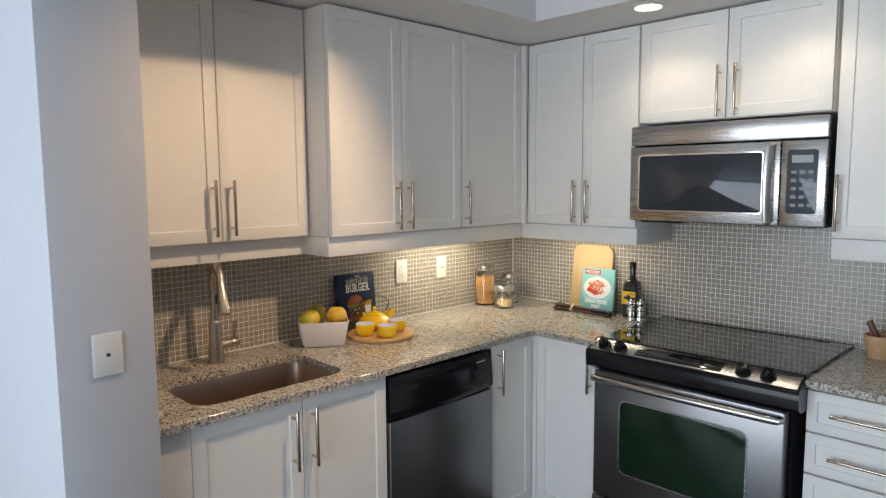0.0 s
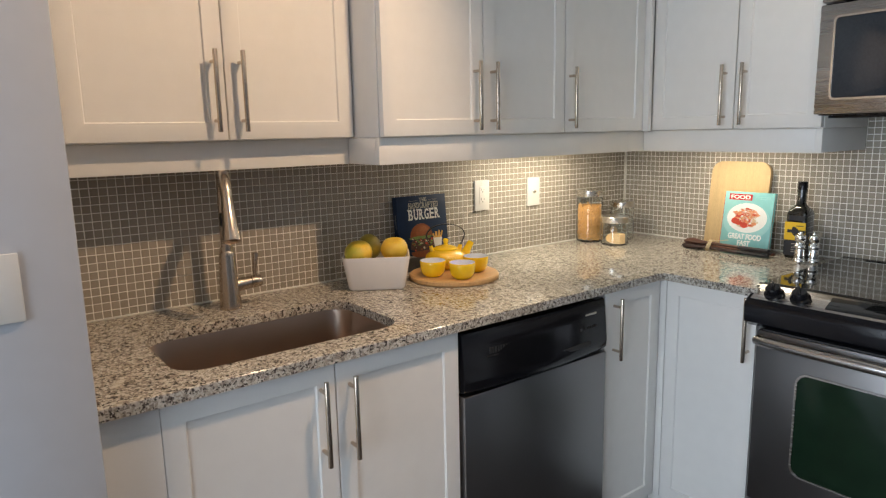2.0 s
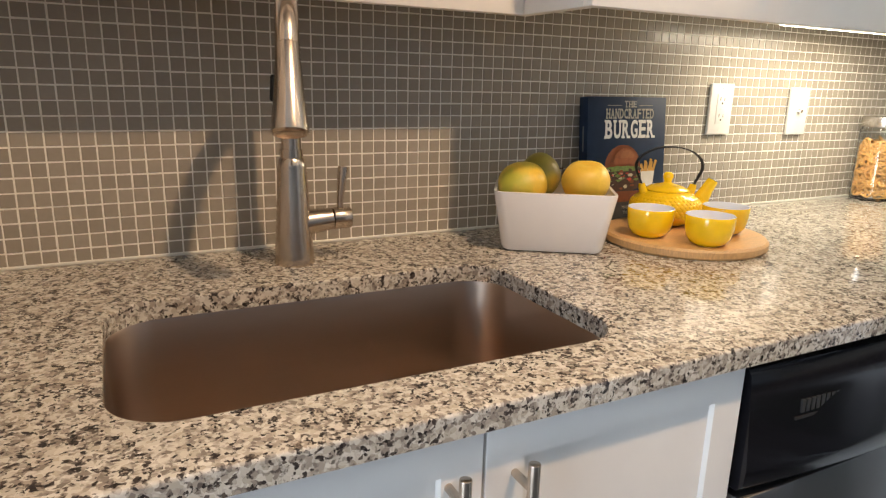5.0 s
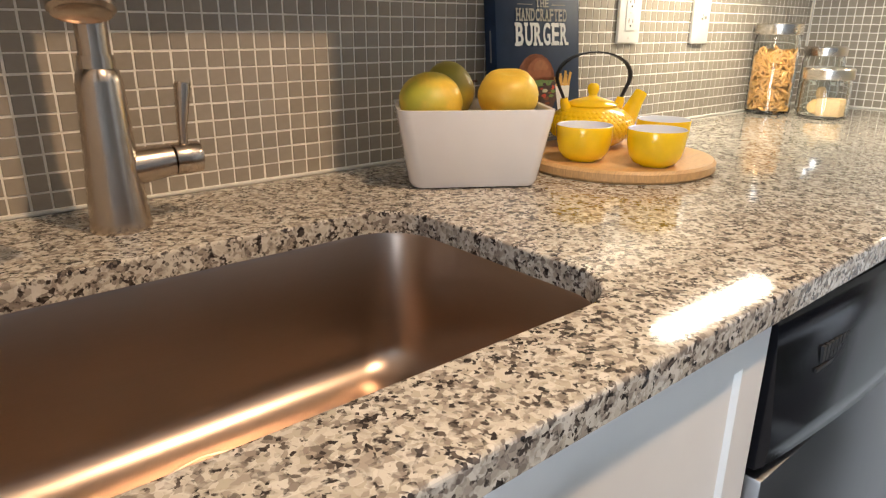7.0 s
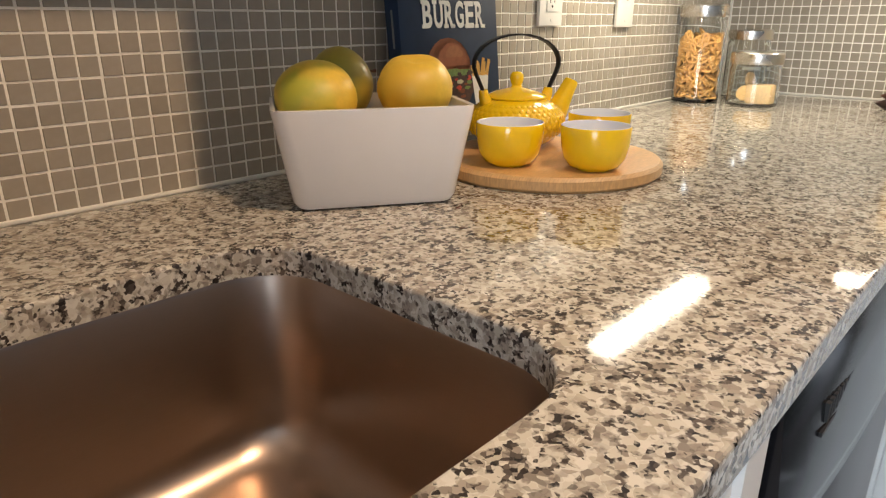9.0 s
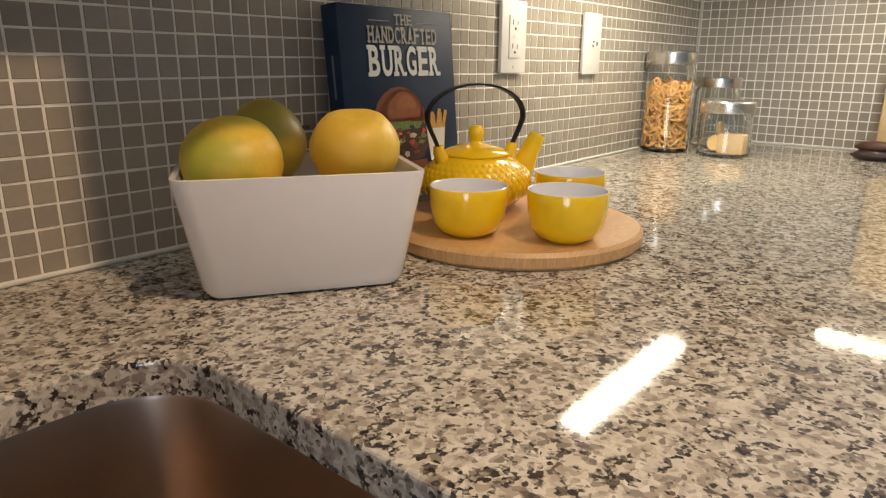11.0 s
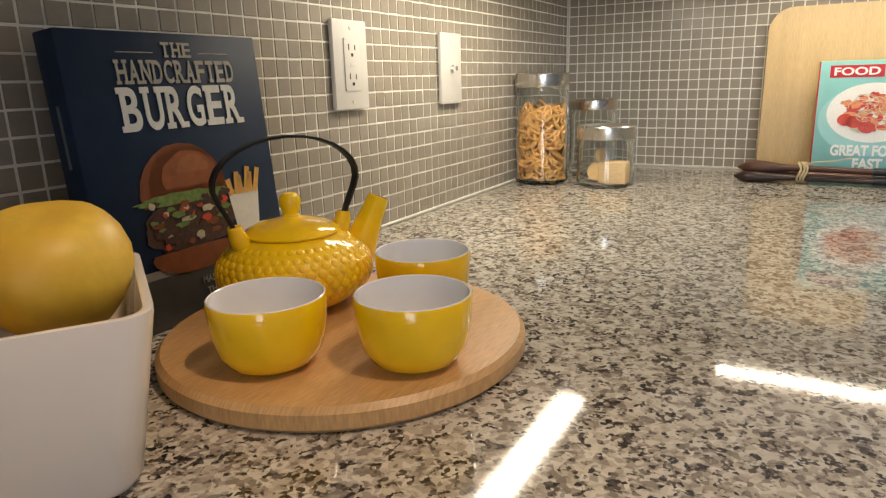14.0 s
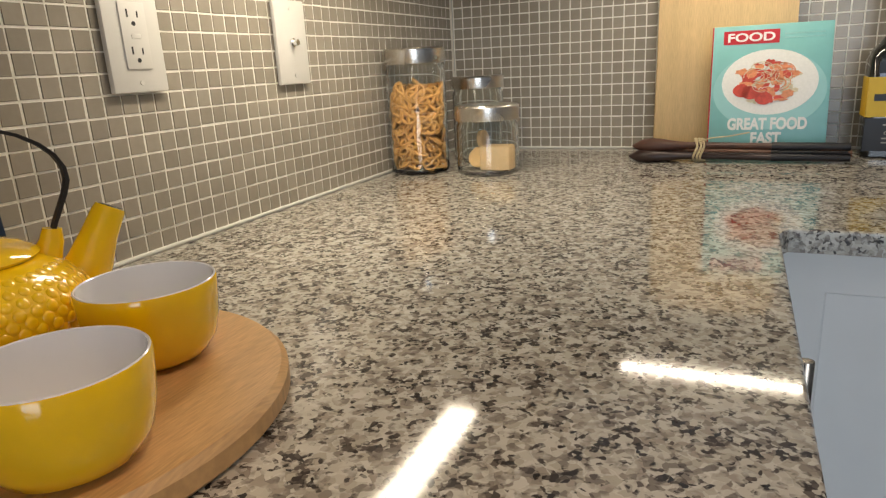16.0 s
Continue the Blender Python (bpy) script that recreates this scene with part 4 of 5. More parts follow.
def teapot():
    ang = math.degrees(math.atan2(0.075, 0.034))
    t = thing("teapot", 0.157, -1.172, TZ, "yellow glazed hobnail teapot with a black arched handle", "teapot", ang)
    prof = [(0, 0), (0.036, 0), (0.040, 0.002), (0.055, 0.012), (0.0655, 0.026), (0.0690, 0.036), (0.0660, 0.048), (0.0560, 0.060), (0.0440, 0.068), (0.0400, 0.070), (0.038, 0.0690), (0, 0.0690)]
    part("pot", lathe(prof, 48), YELLOW, t)
    # rows of small bumps round the shoulder and belly
    bump = lathe([(0, 1), (0.5, 0.85), (0.87, 0.5), (1, 0)], 8)
    bumps = bmesh.new()
    tmp = bpy.data.meshes.new("bump")
    bump.to_mesh(tmp)
    bump.free()
    for row, (r, z, tilt) in enumerate(((0.0628, 0.0220, 112), (0.0664, 0.0276, 102), (0.0686, 0.0338, 92), (0.0682, 0.0398, 80), (0.0664, 0.0458, 68), (0.0626, 0.0515, 55), (0.0570, 0.0575, 46), (0.0505, 0.0628, 38))):
        n = 42
        for k in range(n):
            a = 2 * math.pi * (k + 0.5 * (row % 2)) / n
            m = Matrix.Rotation(a, 4, "Z") @ Matrix.Translation((r, 0, z)) @ Matrix.Rotation(radians(tilt), 4, "Y") @ Matrix.Diagonal((0.0044, 0.0040, 0.0014, 1))
            lot = bmesh.new()
            lot.from_mesh(tmp)
            turned(lot, m)
            me2 = bpy.data.meshes.new("b")
            lot.to_mesh(me2)
            lot.free()
            bumps.from_mesh(me2)
            bpy.data.meshes.remove(me2)
    bpy.data.meshes.remove(tmp)
    tagged(part("hobnail_relief", bumps, YELLOW, t), kind="stuff")
    lid = part("lid", lathe([(0.0, 0.069), (0.0405, 0.0705), (0.0420, 0.0725), (0.0400, 0.0755), (0.030, 0.0810), (0.014, 0.0850), (0.008, 0.0865), (0.0068, 0.0890), (0.0085, 0.094), (0.0098, 0.099), (0.0090, 0.1045), (0.0055, 0.1085), (0, 0.1095)], 40), YELLOW, t)
    part("spout", tube([(0.050, 0, 0.026), (0.062, 0, 0.040), (0.071, 0, 0.056), (0.079, 0, 0.073), (0.088, 0, 0.090), (0.0895, 0, 0.0925)], [0.0210, 0.0185, 0.0150, 0.0122, 0.0108, 0.0098], 20), YELLOW, t)
    part("spout_hole", turned(rod((0, 0, 0), (0, 0, 0.0006), 0.0080, seg=16), Matrix.Translation((0.0897, 0, 0.0927)) @ pose(0, 0, 0, 0, 27, 0)), SLOT, t)
    for s in (-1, 1):
        part("handle_lug", tube([(s * 0.045, 0, 0.064), (s * 0.050, 0, 0.076), (s * 0.0515, 0, 0.084)], [0.0095, 0.0075, 0.0060], 12), YELLOW, t)
    pts = [(-0.050, 0, 0.078), (-0.054, 0, 0.088)]
    for k in range(17):
        a = radians(198 - 216 * k / 16)
        pts.append((0.066 * math.cos(a), 0, 0.116 + 0.041 * math.sin(a) + 0.004))
    pts += [(0.054, 0, 0.088), (0.050, 0, 0.078)]
    bm = bmesh.new()
    prev = None
    for i, p in enumerate(pts):
        p = Vector(p)
        d = (Vector(pts[min(i + 1, len(pts) - 1)]) - Vector(pts[max(i - 1, 0)])).normalized()
        nrm = Vector((0, 1, 0)).cross(d)
        wd = 0.0035 + 0.0025 * math.sin(math.pi * i / (len(pts) - 1))
        ring = [bm.verts.new(p + Vector((0, 1, 0)) * a + nrm * b) for a, b in ((-wd, -0.0012), (wd, -0.0012), (wd, 0.0012), (-wd, 0.0012))]
        if prev:
            for k in range(4):
                bm.faces.new((prev[k], prev[(k + 1) % 4], ring[(k + 1) % 4], ring[k]))
        prev = ring
    part("handle", bm, STRAP, t, "black arched band handle")
    for c in t.children:
        c.data.transform(Matrix.Diagonal((1, 1, 0.93, 1)))


teapot()


# ---- burger book ----
def book(name, w, h, d, cover, label, x, y, z, rz, lean, spine_cover=None):
    """A hardback standing up, front cover towards its own -y, spine on its left."""
    b = new(name)
    b.matrix_world = pose(x, y, z, lean, 0, rz)
    tagged(b, label, "book", "cookery books")
    part("pages", box(-w / 2 + 0.003, w / 2 - 0.004, 0.0025, d - 0.0025, 0.004, h - 0.004), PAGES, b)
    front = part("front_cover", box(-w / 2, w / 2, 0, 0.0024, 0, h, 0.0008), cover, b)
    part("back_cover", box(-w / 2, w / 2, d - 0.0024, d, 0, h, 0.0008), cover, b)
    sp = part("spine", box(-w / 2 - 0.002, -w / 2 + 0.0025, 0.0002, d - 0.0002, 0, h, 0.0015), spine_cover or cover, b)
    return b, front, sp


def ink(bm, material, parent, x, z, y=-0.0006, label="", name="lettering"):
    return part(name, bm, material, parent, label, pose(x, y, z))


bk, cover, spine = book("cookery_book", 0.205, 0.258, 0.027, BOOKBLUE, "navy hardback cookery book with a burger cover, against the mosaic", 0.064, -1.1850, CT + 0.001, 90, -5.2)
SERIFS = {"B": "lt lb", "U": "lt rt", "R": "lt lb rb", "E": "lt lb", "H": "lt lb rt rb", "A": "lb rb", "N": "lt lb rt", "D": "lt lb", "F": "lt lb", "T": "mb"}


def slab_word(text, width, height, bold):
    """A word in heavy condensed letters with slab serifs, centred, facing -y."""
    step = width / len(text)
    w = step * 0.80
    out = bmesh.new()
    for i, letter in enumerate(text):
        cx = (i + 0.5) * step - width / 2
        glyph = turned(lettering(letter, 0.1, w, height, bold=bold), pose(cx, 0, 0))
        for k, spot in enumerate(SERIFS.get(letter, "").split()):
            x = cx + {"l": -0.40 * w, "r": 0.40 * w, "m": 0}[spot[0]]
            z = (0.5 if spot[1] == "t" else -0.5) * height * 0.86
            box(x - 0.25 * w, x + 0.25 * w, -0.0006 - 0.00002 * k, 0.0, z - 0.07 * height, z + 0.07 * height, 0, glyph)
        me = bpy.data.meshes.new("glyph")
        glyph.to_mesh(me)
        glyph.free()
        out.from_mesh(me)
        bpy.data.meshes.remove(me)
    return out


ink(slab_word("THE", 0.034, 0.013, 0.002), INKGREY, cover, 0.005, 0.2435)
ink(slab_word("HANDCRAFTED", 0.128, 0.020, 0.0022), INKGREY, cover, 0.005, 0.2245)
ink(slab_word("BURGER", 0.134, 0.037, 0.0024), INKWHITE, cover, 0.005, 0.1935)
for sx in (-1, 1):
    part("rule", box(0.005 + sx * 0.042 - 0.018, 0.005 + sx * 0.042 + 0.018, -0.0006, 0, 0.2405, 0.2413), INKGREY, cover)
BX = -0.012
part("bun_top", blob(BX, 0.119, 0.047, 0.043, -0.0002, wob=0.02, half=1), BUN, cover, "toasted bun on the printed cover")
for k, (dx, dz, rx, rz, tint) in enumerate(((0.004, 0.004, 0.041, 0.036, (0.27, 0.076, 0.021)), (0.008, 0.010, 0.031, 0.026, (0.31, 0.092, 0.027)), (0.012, 0.019, 0.018, 0.013, (0.36, 0.125, 0.04)))):
    part("bun_shine", blob(BX + dx, 0.119 + dz, rx, rz, -0.0003 - 0.0001 * k, 0.0005, 24, 0.08, k, 1), mat("bun_crust_print", tint, 0.45, vary=0.3, scale=30), cover)
part("lettuce", blob(BX, 0.113, 0.051, 0.0055, -0.0006, 0.0006, 34, 0.3, 3), LETTUCE, cover)
part("patty", blob(BX, 0.088, 0.050, 0.026, -0.0004, 0.0006, 34, 0.12, 5), PATTY, cover)
rnd = random.Random(11)
for k in range(54):
    mtl = (SLAW, LETTUCE, TOMATO, PATTY, PATTY, BUN)[k % 6]
    part("filling_piece", blob(BX + rnd.uniform(-0.042, 0.044), rnd.uniform(0.070, 0.112), rnd.uniform(0.0025, 0.008), rnd.uniform(0.0012, 0.004), -0.0012 - 0.00001 * k, 0.0003, 10, 0.6, k), mtl, cover)
part("bun_bottom", blob(BX, 0.062, 0.047, 0.018, -0.0008, 0.0006, wob=0.03, half=-1), BUN, cover)
bm = bmesh.new()
vs = [bm.verts.new(p) for p in ((0.043, -0.0009, 0.062), (0.069, -0.0009, 0.062), (0.076, -0.0009, 0.111), (0.036, -0.0009, 0.111))]
bm.faces.new(vs)
part("fries_cup", bm, INKWHITE, cover, "white paper cup of fries in print")
for k in range(6):
    part("fry", turned(box(-0.0030, 0.0030, -0.0014, -0.0008, 0, (0.016, 0.022, 0.018, 0.026, 0.020, 0.024)[k]), pose(0.041 + 0.006 * k, 0, 0.106, 0, (-12, 8, -4, 14, 5, 18)[k], 0)), FRIES, cover)
part("title_band", box(-0.1024, 0.1024, -0.0005, 0, 0.0, 0.046), mat("book_grey_band", (0.07, 0.066, 0.06), 0.5, vary=0.3), cover)
part("board_print", box(-0.1024, 0.1024, -0.0006, 0, 0.0462, 0.0535), mat("slate_print", (0.30, 0.27, 0.23), 0.5, vary=0.3), cover)
ink(lettering("MASTER THE ART", 0.008, 0.062, 0.0065), INKGREY, cover, 0.02, 0.033, -0.0012)
ink(lettering("THE ULTIMATE", 0.008, 0.056, 0.0065), INKGREY, cover, 0.02, 0.022, -0.0012)
part("spine_print", box(-0.1050, -0.1046, 0.0115, 0.0150, 0.15, 0.20), mat("spine_ink", (0.16, 0.17, 0.18), 0.5), spine, "small spine lettering bar")

# ---- jars in the corner ----


def jar(x, y, r, h, lid_h, label):
    j = thing("storage_jar", x, y, CT, label, "jar", group="jars in the corner")
    g = h - lid_h
    glassy = part("glass_body", lathe([(0, 0.0), (r - 0.004, 0.0), (r, 0.004), (r, g - 0.010), (r - 0.003, g - 0.003), (r - 0.004, g + 0.004), (r - 0.0065, g + 0.004), (r - 0.0062, g - 0.004), (r - 0.0028, g - 0.011), (r - 0.0028, 0.009), (r - 0.008, 0.006), (0, 0.006)], 48), JARGLASS, j, "clear glass")
    glassy.visible_shadow = False
    part("lid", lathe([(0, g + 0.0045), (r - 0.002, g + 0.0045), (r + 0.001, g + 0.001), (r + 0.0015, g + 0.003), (r + 0.0015, h - 0.003), (r - 0.001, h), (0, h)], 48), BRIGHTSTEEL, j, "brushed steel lid")
    return j


j1 = jar(0.0575, -0.318, 0.0535, 0.219, 0.028, "tall glass jar with steel lid, filled with pretzels")
j2 = jar(0.122, -0.180, 0.0495, 0.164, 0.024, "empty medium glass jar with steel lid")
j3 = jar(0.191, -0.318, 0.0545, 0.118, 0.026, "short glass jar with steel lid, holding biscuits")


def pretzel():
    pts = []
    for k in range(37):
        a = 2 * math.pi * k / 36
        pts.append((0.0115 * math.sin(a) * (1 + 0.1 * math.cos(a)), 0.0085 * math.cos(a) + 0.0022 * math.cos(2 * a), 0))
    bm = tube(pts, 0.0023, 7)
    tube([(-0.009, 0.004, 0.0006), (0.001, 0.0, 0.001), (0.0075, -0.007, 0.0006)], 0.0023, 6, bm)
    tube([(0.009, 0.004, 0.0006), (-0.001, 0.0, 0.0022), (-0.0075, -0.007, 0.0006)], 0.0023, 6, bm)
    return mesh_of(bm, PRETZEL, "pretzel")


PZ = pretzel()
rnd = random.Random(8)
bag = thing("pretzels", 0.0575, -0.318, CT + 0.007, "small golden brown pretzels heaped in the tall jar", "pretzels")
for row in range(10):
    for k in range(9):
        a = radians(40 * k + 20 * (row % 2) + rnd.uniform(-7, 7))
        flat_on = rnd.random() < 0.55
        rr = 0.0435 if flat_on else 0.036
        z = 0.015 + 0.0138 * row + rnd.uniform(-0.003, 0.003)
        m = pose(rr * math.cos(a), rr * math.sin(a), z, 0, 0, math.degrees(a) + 90)
        m = m @ (pose(0, 0, 0, 90 + rnd.uniform(-14, 14)) if flat_on else pose(0, 0, 0, rnd.uniform(15, 55), rnd.uniform(-25, 25))) @ pose(0, 0, 0, 0, 0, rnd.uniform(0, 360))
        part("pretzel", PZ, None, bag, "", m @ Matrix.Scale(1.28 + rnd.uniform(-0.08, 0.08), 4))
for k in range(44):
    a, rr = rnd.uniform(0, 2 * math.pi), 0.026 * math.sqrt(rnd.random())
    part("pretzel", PZ, None, bag, "", pose(rr * math.cos(a), rr * math.sin(a), 0.015 + 0.0031 * k, rnd.uniform(-50, 50), rnd.uniform(-50, 50), rnd.uniform(0, 360)) @ Matrix.Scale(1.25, 4))
for k, (dx, dy, z, r, tl, mt) in enumerate(((-0.016, -0.012, 0.020, 0.017, 70, CRACKER), (-0.022, 0.008, 0.022, 0.015, 60, CRACKER), (-0.014, 0.010, 0.050, 0.017, 80, CREAM), (0.000, 0.018, 0.022, 0.016, 75, CREAM))):
    b = thing("biscuit", 0.193 + dx, -0.318 + dy, CT + 0.007, "round pale biscuit inside the short jar", "biscuit", group="biscuits in the jar")
    part("disc", turned(rod((0, 0, -0.005), (0, 0, 0.005), r, seg=24, bevel=0.002), pose(0, 0, z, tl, 10 * k, 40 * k)), mt, b)
b = thing("wafer_block", 0.212, -0.326, CT + 0.0065, "pale wafer block inside the short jar", "biscuit")
part("block", box(-0.028, 0.026, -0.018, 0.018, 0, 0.043, 0.004), CREAM, b)

# ---- board, book and spoons against the range wall ----
cb = new("cutting_board")
cb.matrix_world = pose(0.558, -0.070, CT + 0.001, -8.2, 0, 0)
tagged(cb, "pale bamboo cutting board with rounded corners, leaning on the mosaic", "board")
outline = [(-0.118, 0), (0.118, 0)] + [(0.118 - 0.045 + 0.045 * math.cos(radians(a)), 0.338 - 0.045 + 0.045 * math.sin(radians(a))) for a in range(0, 91, 5)] + [(-0.118 + 0.045 + 0.045 * math.cos(radians(a)), 0.338 - 0.045 + 0.045 * math.sin(radians(a))) for a in range(90, 181, 5)]
part("panel", turned(slab(outline, -0.018, 0, 0.003), pose(0, 0, 0, 90)), BAMBOOV, cb)

fbk, cover, spine = book("cookery_book", 0.190, 0.238, 0.018, TEAL, "teal cookery book with a pasta plate cover, against a board", 0.636, -0.128, CT + 0.001, 2, -9.0, RED)
fbk.matrix_world = fbk.matrix_world @ Matrix.Diagonal((0.98, 1, 0.957, 1))
part("title_box", box(-0.078, 0.012, -0.0006, 0, 0.205, 0.229), RED, cover, "red title box")
ink(lettering("FOOD", 0.02, 0.076, 0.0155, bold=0.0005), INKWHITE, cover, -0.033, 0.217, -0.0010)
part("print_bar", box(0.02, 0.082, -0.0006, 0, 0.219, 0.221), TEALDK, cover, "small unreadable print")
part("print_bar", box(0.02, 0.082, -0.0006, 0, 0.212, 0.214), TEALDK, cover, "small unreadable print")
part("plate_rim", blob(0.0, 0.122, 0.091, 0.070, -0.0003, 0.0004, 48), TEALDK, cover)
part("plate", blob(0.0, 0.136, 0.077, 0.058, -0.0007, 0.0004, 48), INKWHITE, cover, "white plate in print")
rnd = random.Random(21)
for k in range(70):
    mtl = (PASTA, TOMATO, PASTA, SLAW, TOMATO)[k % 5]
    a, q = rnd.uniform(0, 6.28), rnd.random() ** 0.5
    part("pasta_piece", blob(-0.002 + 0.050 * q * math.cos(a), 0.136 + 0.036 * q * math.sin(a), rnd.uniform(0.004, 0.012), rnd.uniform(0.002, 0.008), -0.0012 - 0.00001 * k, 0.0003, 14, 0.5, k), mtl, cover)
for k in range(26):
    cx, cz, a0, r0 = rnd.uniform(-0.022, 0.030), rnd.uniform(0.128, 0.160), rnd.uniform(0, 6.28), rnd.uniform(0.008, 0.022)
    part("strand", tube([(cx + r0 * math.cos(a0 + 0.35 * q), -0.0021, cz + 0.7 * r0 * math.sin(a0 + 0.35 * q)) for q in range(9)], 0.0007, 5), (SLAW, PASTA)[k % 2], cover)
for x, z in ((-0.044, 0.122), (-0.008, 0.108), (-0.030, 0.118)):
    part("tomato", blob(x, z, 0.014, 0.012, -0.0022, 0.0003, 18, 0.1, 2), TOMATO, cover)
ink(lettering("GREAT FOOD", 0.02, 0.128, 0.022, bold=0.0008), INKWHITE, cover, 0.000, 0.062, -0.0010)
ink(lettering("FAST", 0.02, 0.049, 0.022, bold=0.0008), INKWHITE, cover, 0.000, 0.036, -0.0010)


def spoons():
    s = thing("wooden_spoons", 0.580, -0.165, CT, "bundle of dark wooden spoons tied with raffia", "spoons", -1)
    for k, (z, y, x0, mt, skew) in enumerate(((0.010, -0.012, -0.168, mat("brown_black_wood", (0.035, 0.017, 0.014), 0.36, vary=0.4, scale=20, stretch=(0.6, 5, 5)), 0.6), (0.027, -0.006, -0.163, DARKWOOD, -0.5), (0.013, 0.016, -0.150, MIDWOOD, 1.2))):
        pts, rad = [], []
        for i in range(22):
            u = i / 21
            x = x0 + 0.335 * u
            head = math.exp(-((u - 0.10) / 0.11) ** 2)
            pts.append((x, y, z + 0.002 * math.sin(u * 5)))
            rad.append(max(0.0025, (0.0092 + 0.0125 * head) * min(1, math.sqrt((u + 0.003) * 16))))
        sp = part("spoon", turned(tube(pts, rad, 12), pose(0, 0, 0, 0, 0, skew)), mt, s)
        for v in sp.data.vertices:
            v.co.z = z + (v.co.z - z) * 0.62
        tip = part("handle_end", turned(rod((0.065, y, z), (0.179, y, z), 0.0106, 0.0100, 12), pose(0, 0, 0, 0, 0, skew)), EBONY, sp, "black dipped handle end")
        for v in tip.data.vertices:
            v.co.z = z + (v.co.z - z) * 0.66
    bm = bmesh.new()
    for q in (-0.006, 0.0, 0.005):
        tube([(-0.048 + q + 0.003 * math.sin(a * 3), 0.003 + 0.027 * math.cos(a), 0.019 + 0.0195 * math.sin(a)) for a in [2 * math.pi * k / 24 for k in range(25)]], 0.0022, 6, bm)
    part("raffia_tie", bm, TWINE, s, "pale raffia tie")
    part("raffia_bow", tube([(-0.048, -0.018, 0.036), (-0.03, -0.022, 0.043), (0.0, -0.02, 0.046), (0.03, -0.018, 0.052)], 0.0013, 6), TWINE, s)


spoons()


# ---- bottle, shakers, pot ----
def bottle():
    b = thing("oil_bottle", 0.818, -0.082, CT, "dark square olive oil bottle with a yellow label", "bottle")
    rings = []
    for hw, r, z in ((0.026, 0.008, 0), (0.0295, 0.009, 0.003), (0.0295, 0.009, 0.160), (0.027, 0.012, 0.172), (0.019, 0.014, 0.184), (0.0125, 0.0124, 0.196), (0.0120, 0.0119, 0.235), (0.014, 0.0139, 0.236), (0.014, 0.0139, 0.246), (0.012, 0.0119, 0.248)):
        rings.append([(x, y, z) for x, y in rounded(-hw, hw, -hw, hw, r, 4)])
    part("flask", rings_solid(rings), DARKBOTTLE, b)
    part("cap", lathe([(0, 0.2482), (0.0135, 0.2482), (0.0135, 0.272), (0.012, 0.274), (0, 0.274)], 24), BLACK, b, "black screw cap")
    lab = part("label", box(-0.0296, 0.0296, -0.0303, -0.0297, 0.068, 0.132), LABELY, b, "yellow paper label")
    part("label_side", box(-0.0303, -0.0297, -0.0296, 0.02, 0.068, 0.132), LABELY, b, "yellow paper label")
    part("neck_label", box(-0.020, 0.026, -0.0306, -0.0299, 0.138, 0.156), LABELK, b)
    part("dark_band", box(-0.022, 0.0290, -0.0307, -0.0304, 0.094, 0.105), LABELK, lab)
    for z, x0 in ((0.118, 0.004), (0.080, 0.002)):
        part("print_bar", box(x0, 0.024, -0.0307, -0.0304, z, z + 0.003), LABELK, lab, "small unreadable print")
    part("swirl", turned(blob(0, 0, 0.010, 0.016, 0, 0.0003, 20, 0.3, 4), pose(0.0, -0.0309, 0.100)), LABELK, lab)
    low = part("lower_label", box(-0.0296, 0.0296, -0.0303, -0.0297, 0.012, 0.066), LABELK, b)
    ink(lettering("OLIVE", 0.008, 0.024, 0.006), INKGREY, low, 0.006, 0.042, -0.0308)
    for z in (0.054, 0.032, 0.025):
        part("print_bar", box(-0.008, 0.020, -0.0306, -0.0303, z, z + 0.0022), INKGREY, low, "small unreadable print")
    for p in b.children_recursive:
        if p.parent is b:
            p.data.transform(Matrix.Diagonal((1.2, 1.2, 1, 1)))
        else:
            p.matrix_basis = Matrix.Diagonal((1.2, 1.2, 1, 1)) @ p.matrix_basis


bottle()


def shaker(x, y, label):
    s = thing("pepper_mill", x, y, CT, label, "mill", group="mills by the range")
    part("base", lathe([(0, 0), (0.019, 0), (0.020, 0.003), (0.0195, 0.012), (0.0165, 0.016), (0.0165, 0.018)], 28), CHROME, s)
    part("barrel", lathe([(0.0162, 0.018), (0.0162, 0.046), (0.0150, 0.05)], 28), CHROME, s, "")
    part("head", lathe([(0.0165, 0.05), (0.0185, 0.053), (0.0185, 0.060), (0.0140, 0.066), (0.0130, 0.072), (0.0175, 0.080), (0.0190, 0.088), (0.0160, 0.097), (0.0070, 0.101), (0.0055, 0.105), (0.0060, 0.109), (0, 0.111)], 28), CHROME, s)


shaker(0.862, -0.170, "chrome salt mill beside the range")
shaker(0.899, -0.150, "chrome pepper mill beside the range")

p = thing("mortar", 1.868, -0.118, CT, "pale turned wooden mortar on the worktop", "mortar")
part("vessel", lathe([(0, 0), (0.040, 0), (0.042, 0.004), (0.040, 0.012), (0.047, 0.03), (0.053, 0.075), (0.053, 0.088), (0.047, 0.088), (0.042, 0.04), (0, 0.03)], 36), LTWOOD, p)
p = thing("pestle", 1.868, -0.118, CT + 0.031, "wooden pestle leaning in the mortar", "pestle")
part("shaft", tube([(0.0, 0, 0.012), (-0.018, 0.0, 0.06), (-0.040, 0.0, 0.105)], [0.013, 0.010, 0.012], 12), MIDWOOD, p)
g = thing("storage_jar", 1.945, -0.085, CT, "glass canister of orange pasta with a dark lid", "jar")
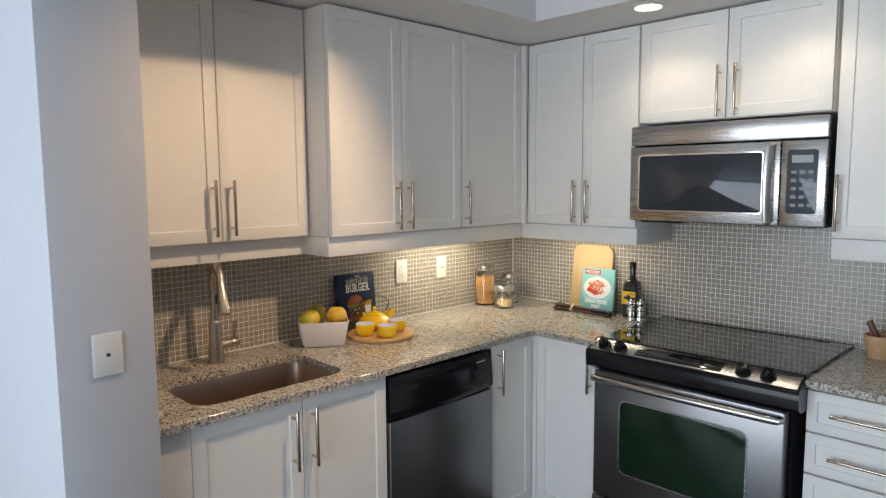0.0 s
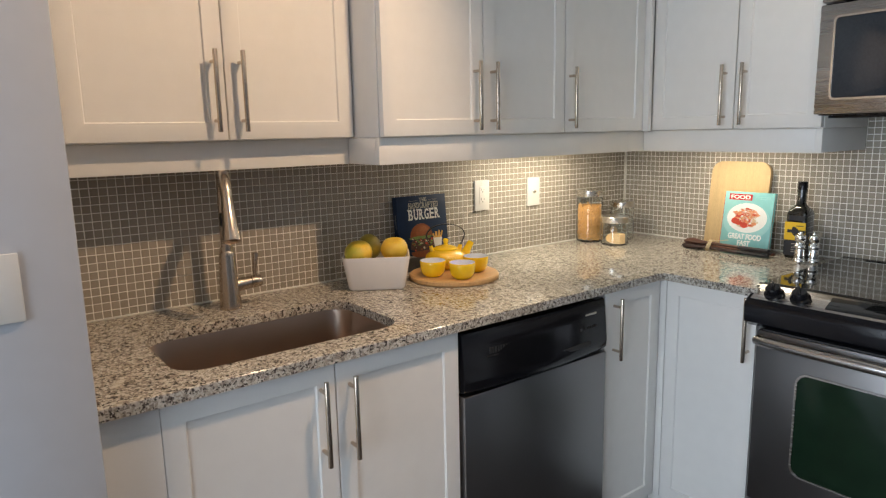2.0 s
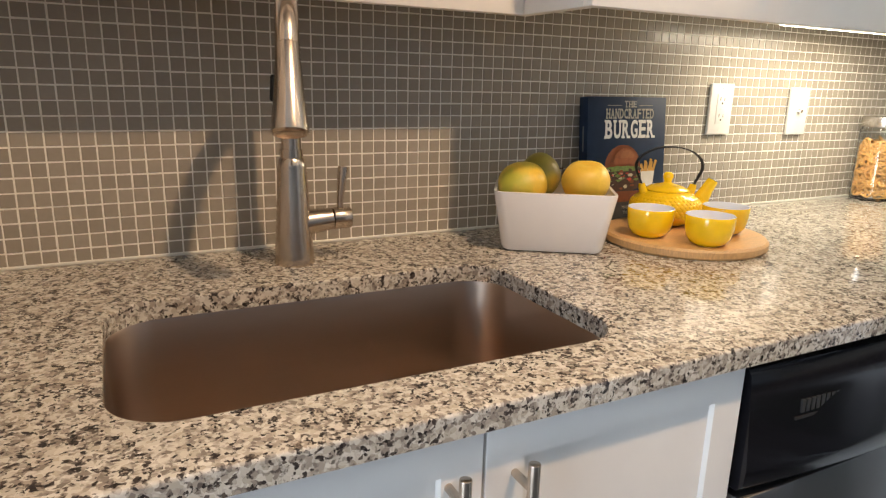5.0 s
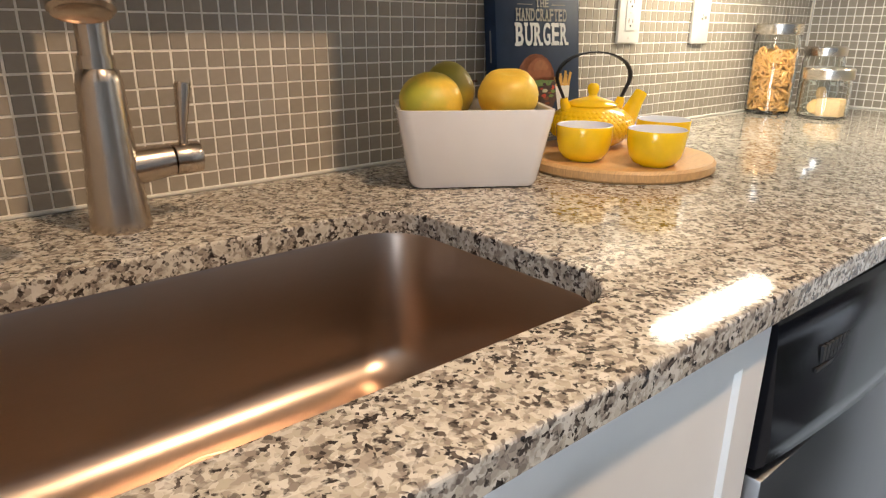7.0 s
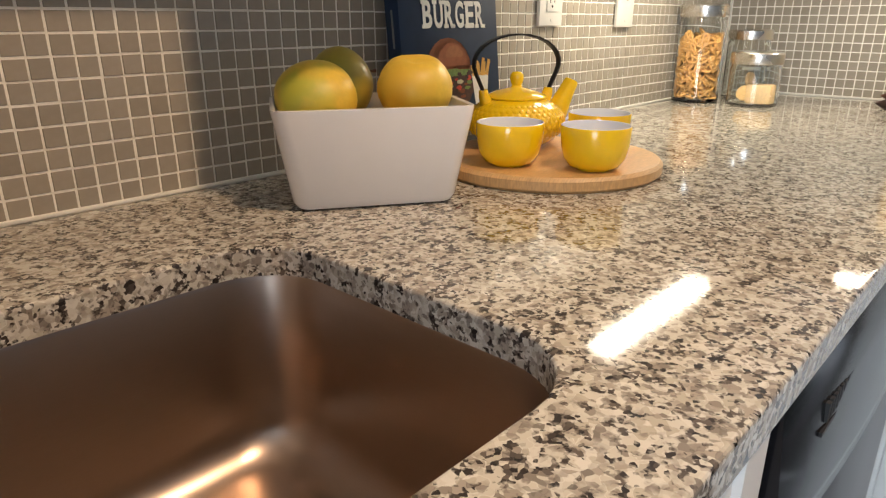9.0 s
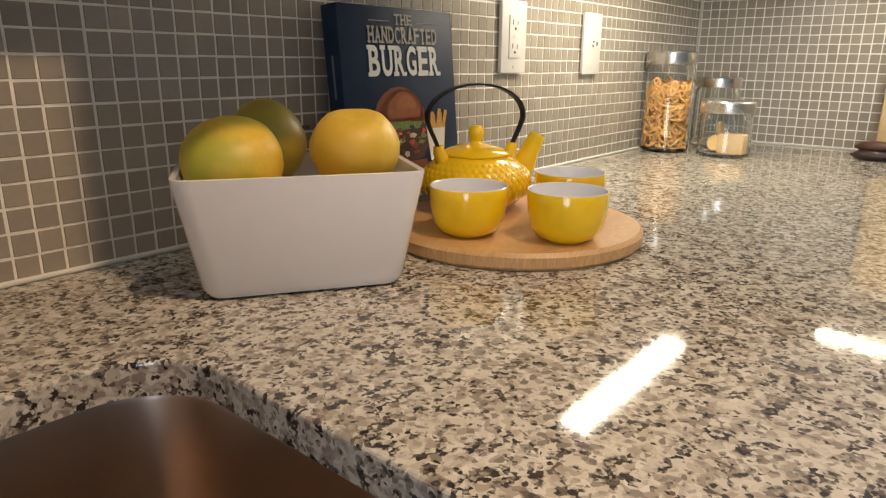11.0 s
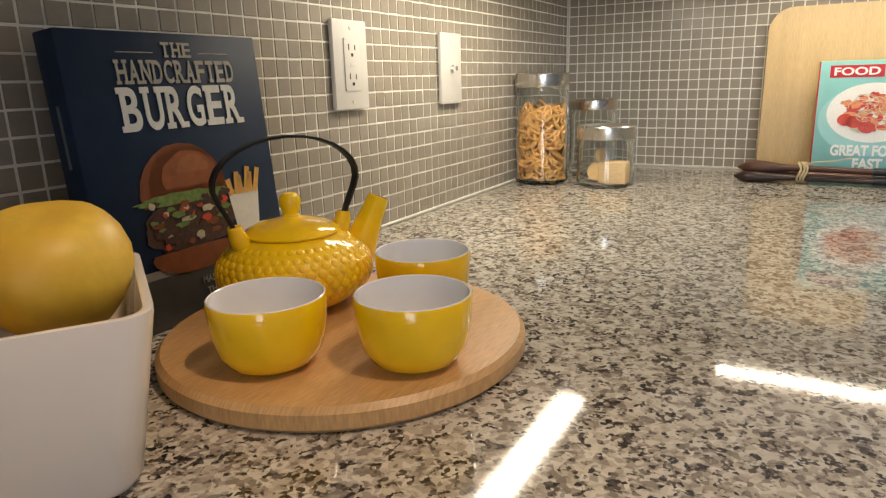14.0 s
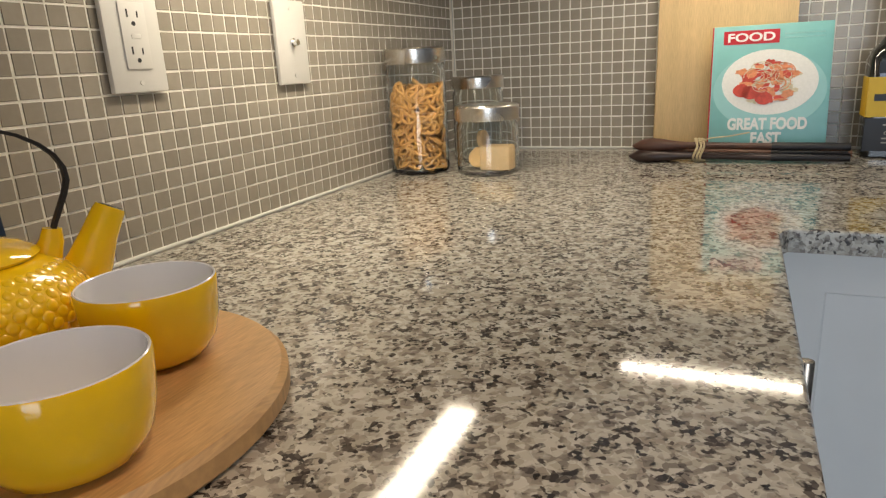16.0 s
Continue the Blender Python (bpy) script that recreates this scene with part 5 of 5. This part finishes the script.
gl = part("glass_body", lathe([(0, 0), (0.046, 0), (0.050, 0.004), (0.050, 0.17), (0.047, 0.17), (0.047, 0.008), (0, 0.008)], 36), JARGLASS, g, "clear glass")
gl.visible_shadow = False
part("lid", lathe([(0, 0.1705), (0.052, 0.1705), (0.052, 0.192), (0.030, 0.200), (0.012, 0.202), (0.012, 0.22), (0, 0.222)], 36), BLACK, g)
fill = bmesh.new()
rnd = random.Random(3)
for k in range(60):
    a, q = rnd.uniform(0, 6.28), 0.036 * rnd.random() ** 0.5
    lathe([(0, -0.010), (0.008, -0.006), (0.010, 0), (0.008, 0.006), (0, 0.010)], 8, fill, q * math.cos(a), q * math.sin(a), 0.02 + 0.11 * k / 60)
tagged(part("pasta_filling", fill, FRIES, g, "orange dried pasta"), kind="stuff")


# ---- mosaic: tiles last ----
PITCH, TW, TH = 0.02165, 0.0193, 0.0009


def tile_points(u, v):
    a, b = TW / 2, TW / 2 - 0.0004
    return [(u - a, v - a, 0), (u + a, v - a, 0), (u + a, v + a, 0), (u - a, v + a, 0), (u - b, v - b, TH), (u + b, v - b, TH), (u + b, v + b, TH), (u - b, v + b, TH)]


TILE_FACES = [(4, 5, 6, 7), (0, 1, 5, 4), (1, 2, 6, 5), (2, 3, 7, 6), (3, 0, 4, 7)]


def mosaic(name, m, u0, u1, v0, phase, top, near, label):
    """Square tiles over u (along the wall) and v (up); m takes (u, v, depth) into the room. near: the stretch of u whose tiles are parts."""
    w = new(name, mesh_of(turned(box(u0, u1, v0 - 0.03, 1.435, -0.0035, 0.0), m), GROUT, name, False))
    tagged(w, label, "wall", kind="structure")
    one = bpy.data.meshes.new("tile")
    one.from_pydata(tile_points(0, 0), [], TILE_FACES)
    one.materials.append(TILE)
    pts, faces, count = [], [], 0
    rnd = random.Random(5)
    k0 = math.ceil((u0 + TW / 2 - phase) / PITCH)
    for i in range(k0, int((u1 - TW / 2 - phase) / PITCH) + 1):
        u = phase + i * PITCH
        r = 0
        while True:
            v = v0 + PITCH * (r + 0.5)
            if v + TW / 2 > top(u):
                break
            r += 1
            du, dv, dw = rnd.uniform(-0.0004, 0.0004), rnd.uniform(-0.0004, 0.0004), rnd.uniform(-0.0002, 0.0003)
            if near[0] < u < near[1] and count < 300:
                ob = new("tile", one)
                ob.parent = w
                ob.matrix_basis = m @ pose(u + du, v + dv, dw, rnd.uniform(-0.9, 0.9), rnd.uniform(-0.9, 0.9), rnd.uniform(-0.5, 0.5))
                count += 1
            else:
                n = len(pts)
                tx, ty = rnd.uniform(-0.016, 0.016), rnd.uniform(-0.016, 0.016)
                pts += [m @ Vector((a + du, b + dv, c + dw + (tx * (a - u) + ty * (b - v) if c else 0))) for a, b, c in tile_points(u, v)]
                faces += [tuple(n + q for q in f) for f in TILE_FACES]
    rest = bpy.data.meshes.new("tile_field")
    rest.from_pydata(pts, [], faces)
    rest.materials.append(TILES)
    ob = new("tile_field", rest)
    ob.parent = w
    tagged(ob, kind="stuff")


# (u, v, depth) -> world: the sink wall u = y, out along +x; the range wall u = x, out along -y
SINKWALL = Matrix(((0, 0, 1, -TH), (1, 0, 0, 0), (0, 1, 0, 0), (0, 0, 0, 1)))
RANGEWALL = Matrix(((1, 0, 0, 0), (0, 0, -1, TH), (0, 1, 0, 0), (0, 0, 0, 1)))
mosaic("wall_mosaic_sink", SINKWALL, SINK_END, 0.0, CT + 0.002, -1.55 + PITCH / 2, lambda u: UB, (-1.80, -1.44), "taupe glass mosaic splashback with pale grout behind the sink")
mosaic("wall_mosaic_range", RANGEWALL, 0.0, 2.21, CT + 0.002, 0.0125, lambda u: 1.43 if 0.97 < u < 1.75 else UB, (0.10, 0.44), "taupe glass mosaic splashback with pale grout behind the range")
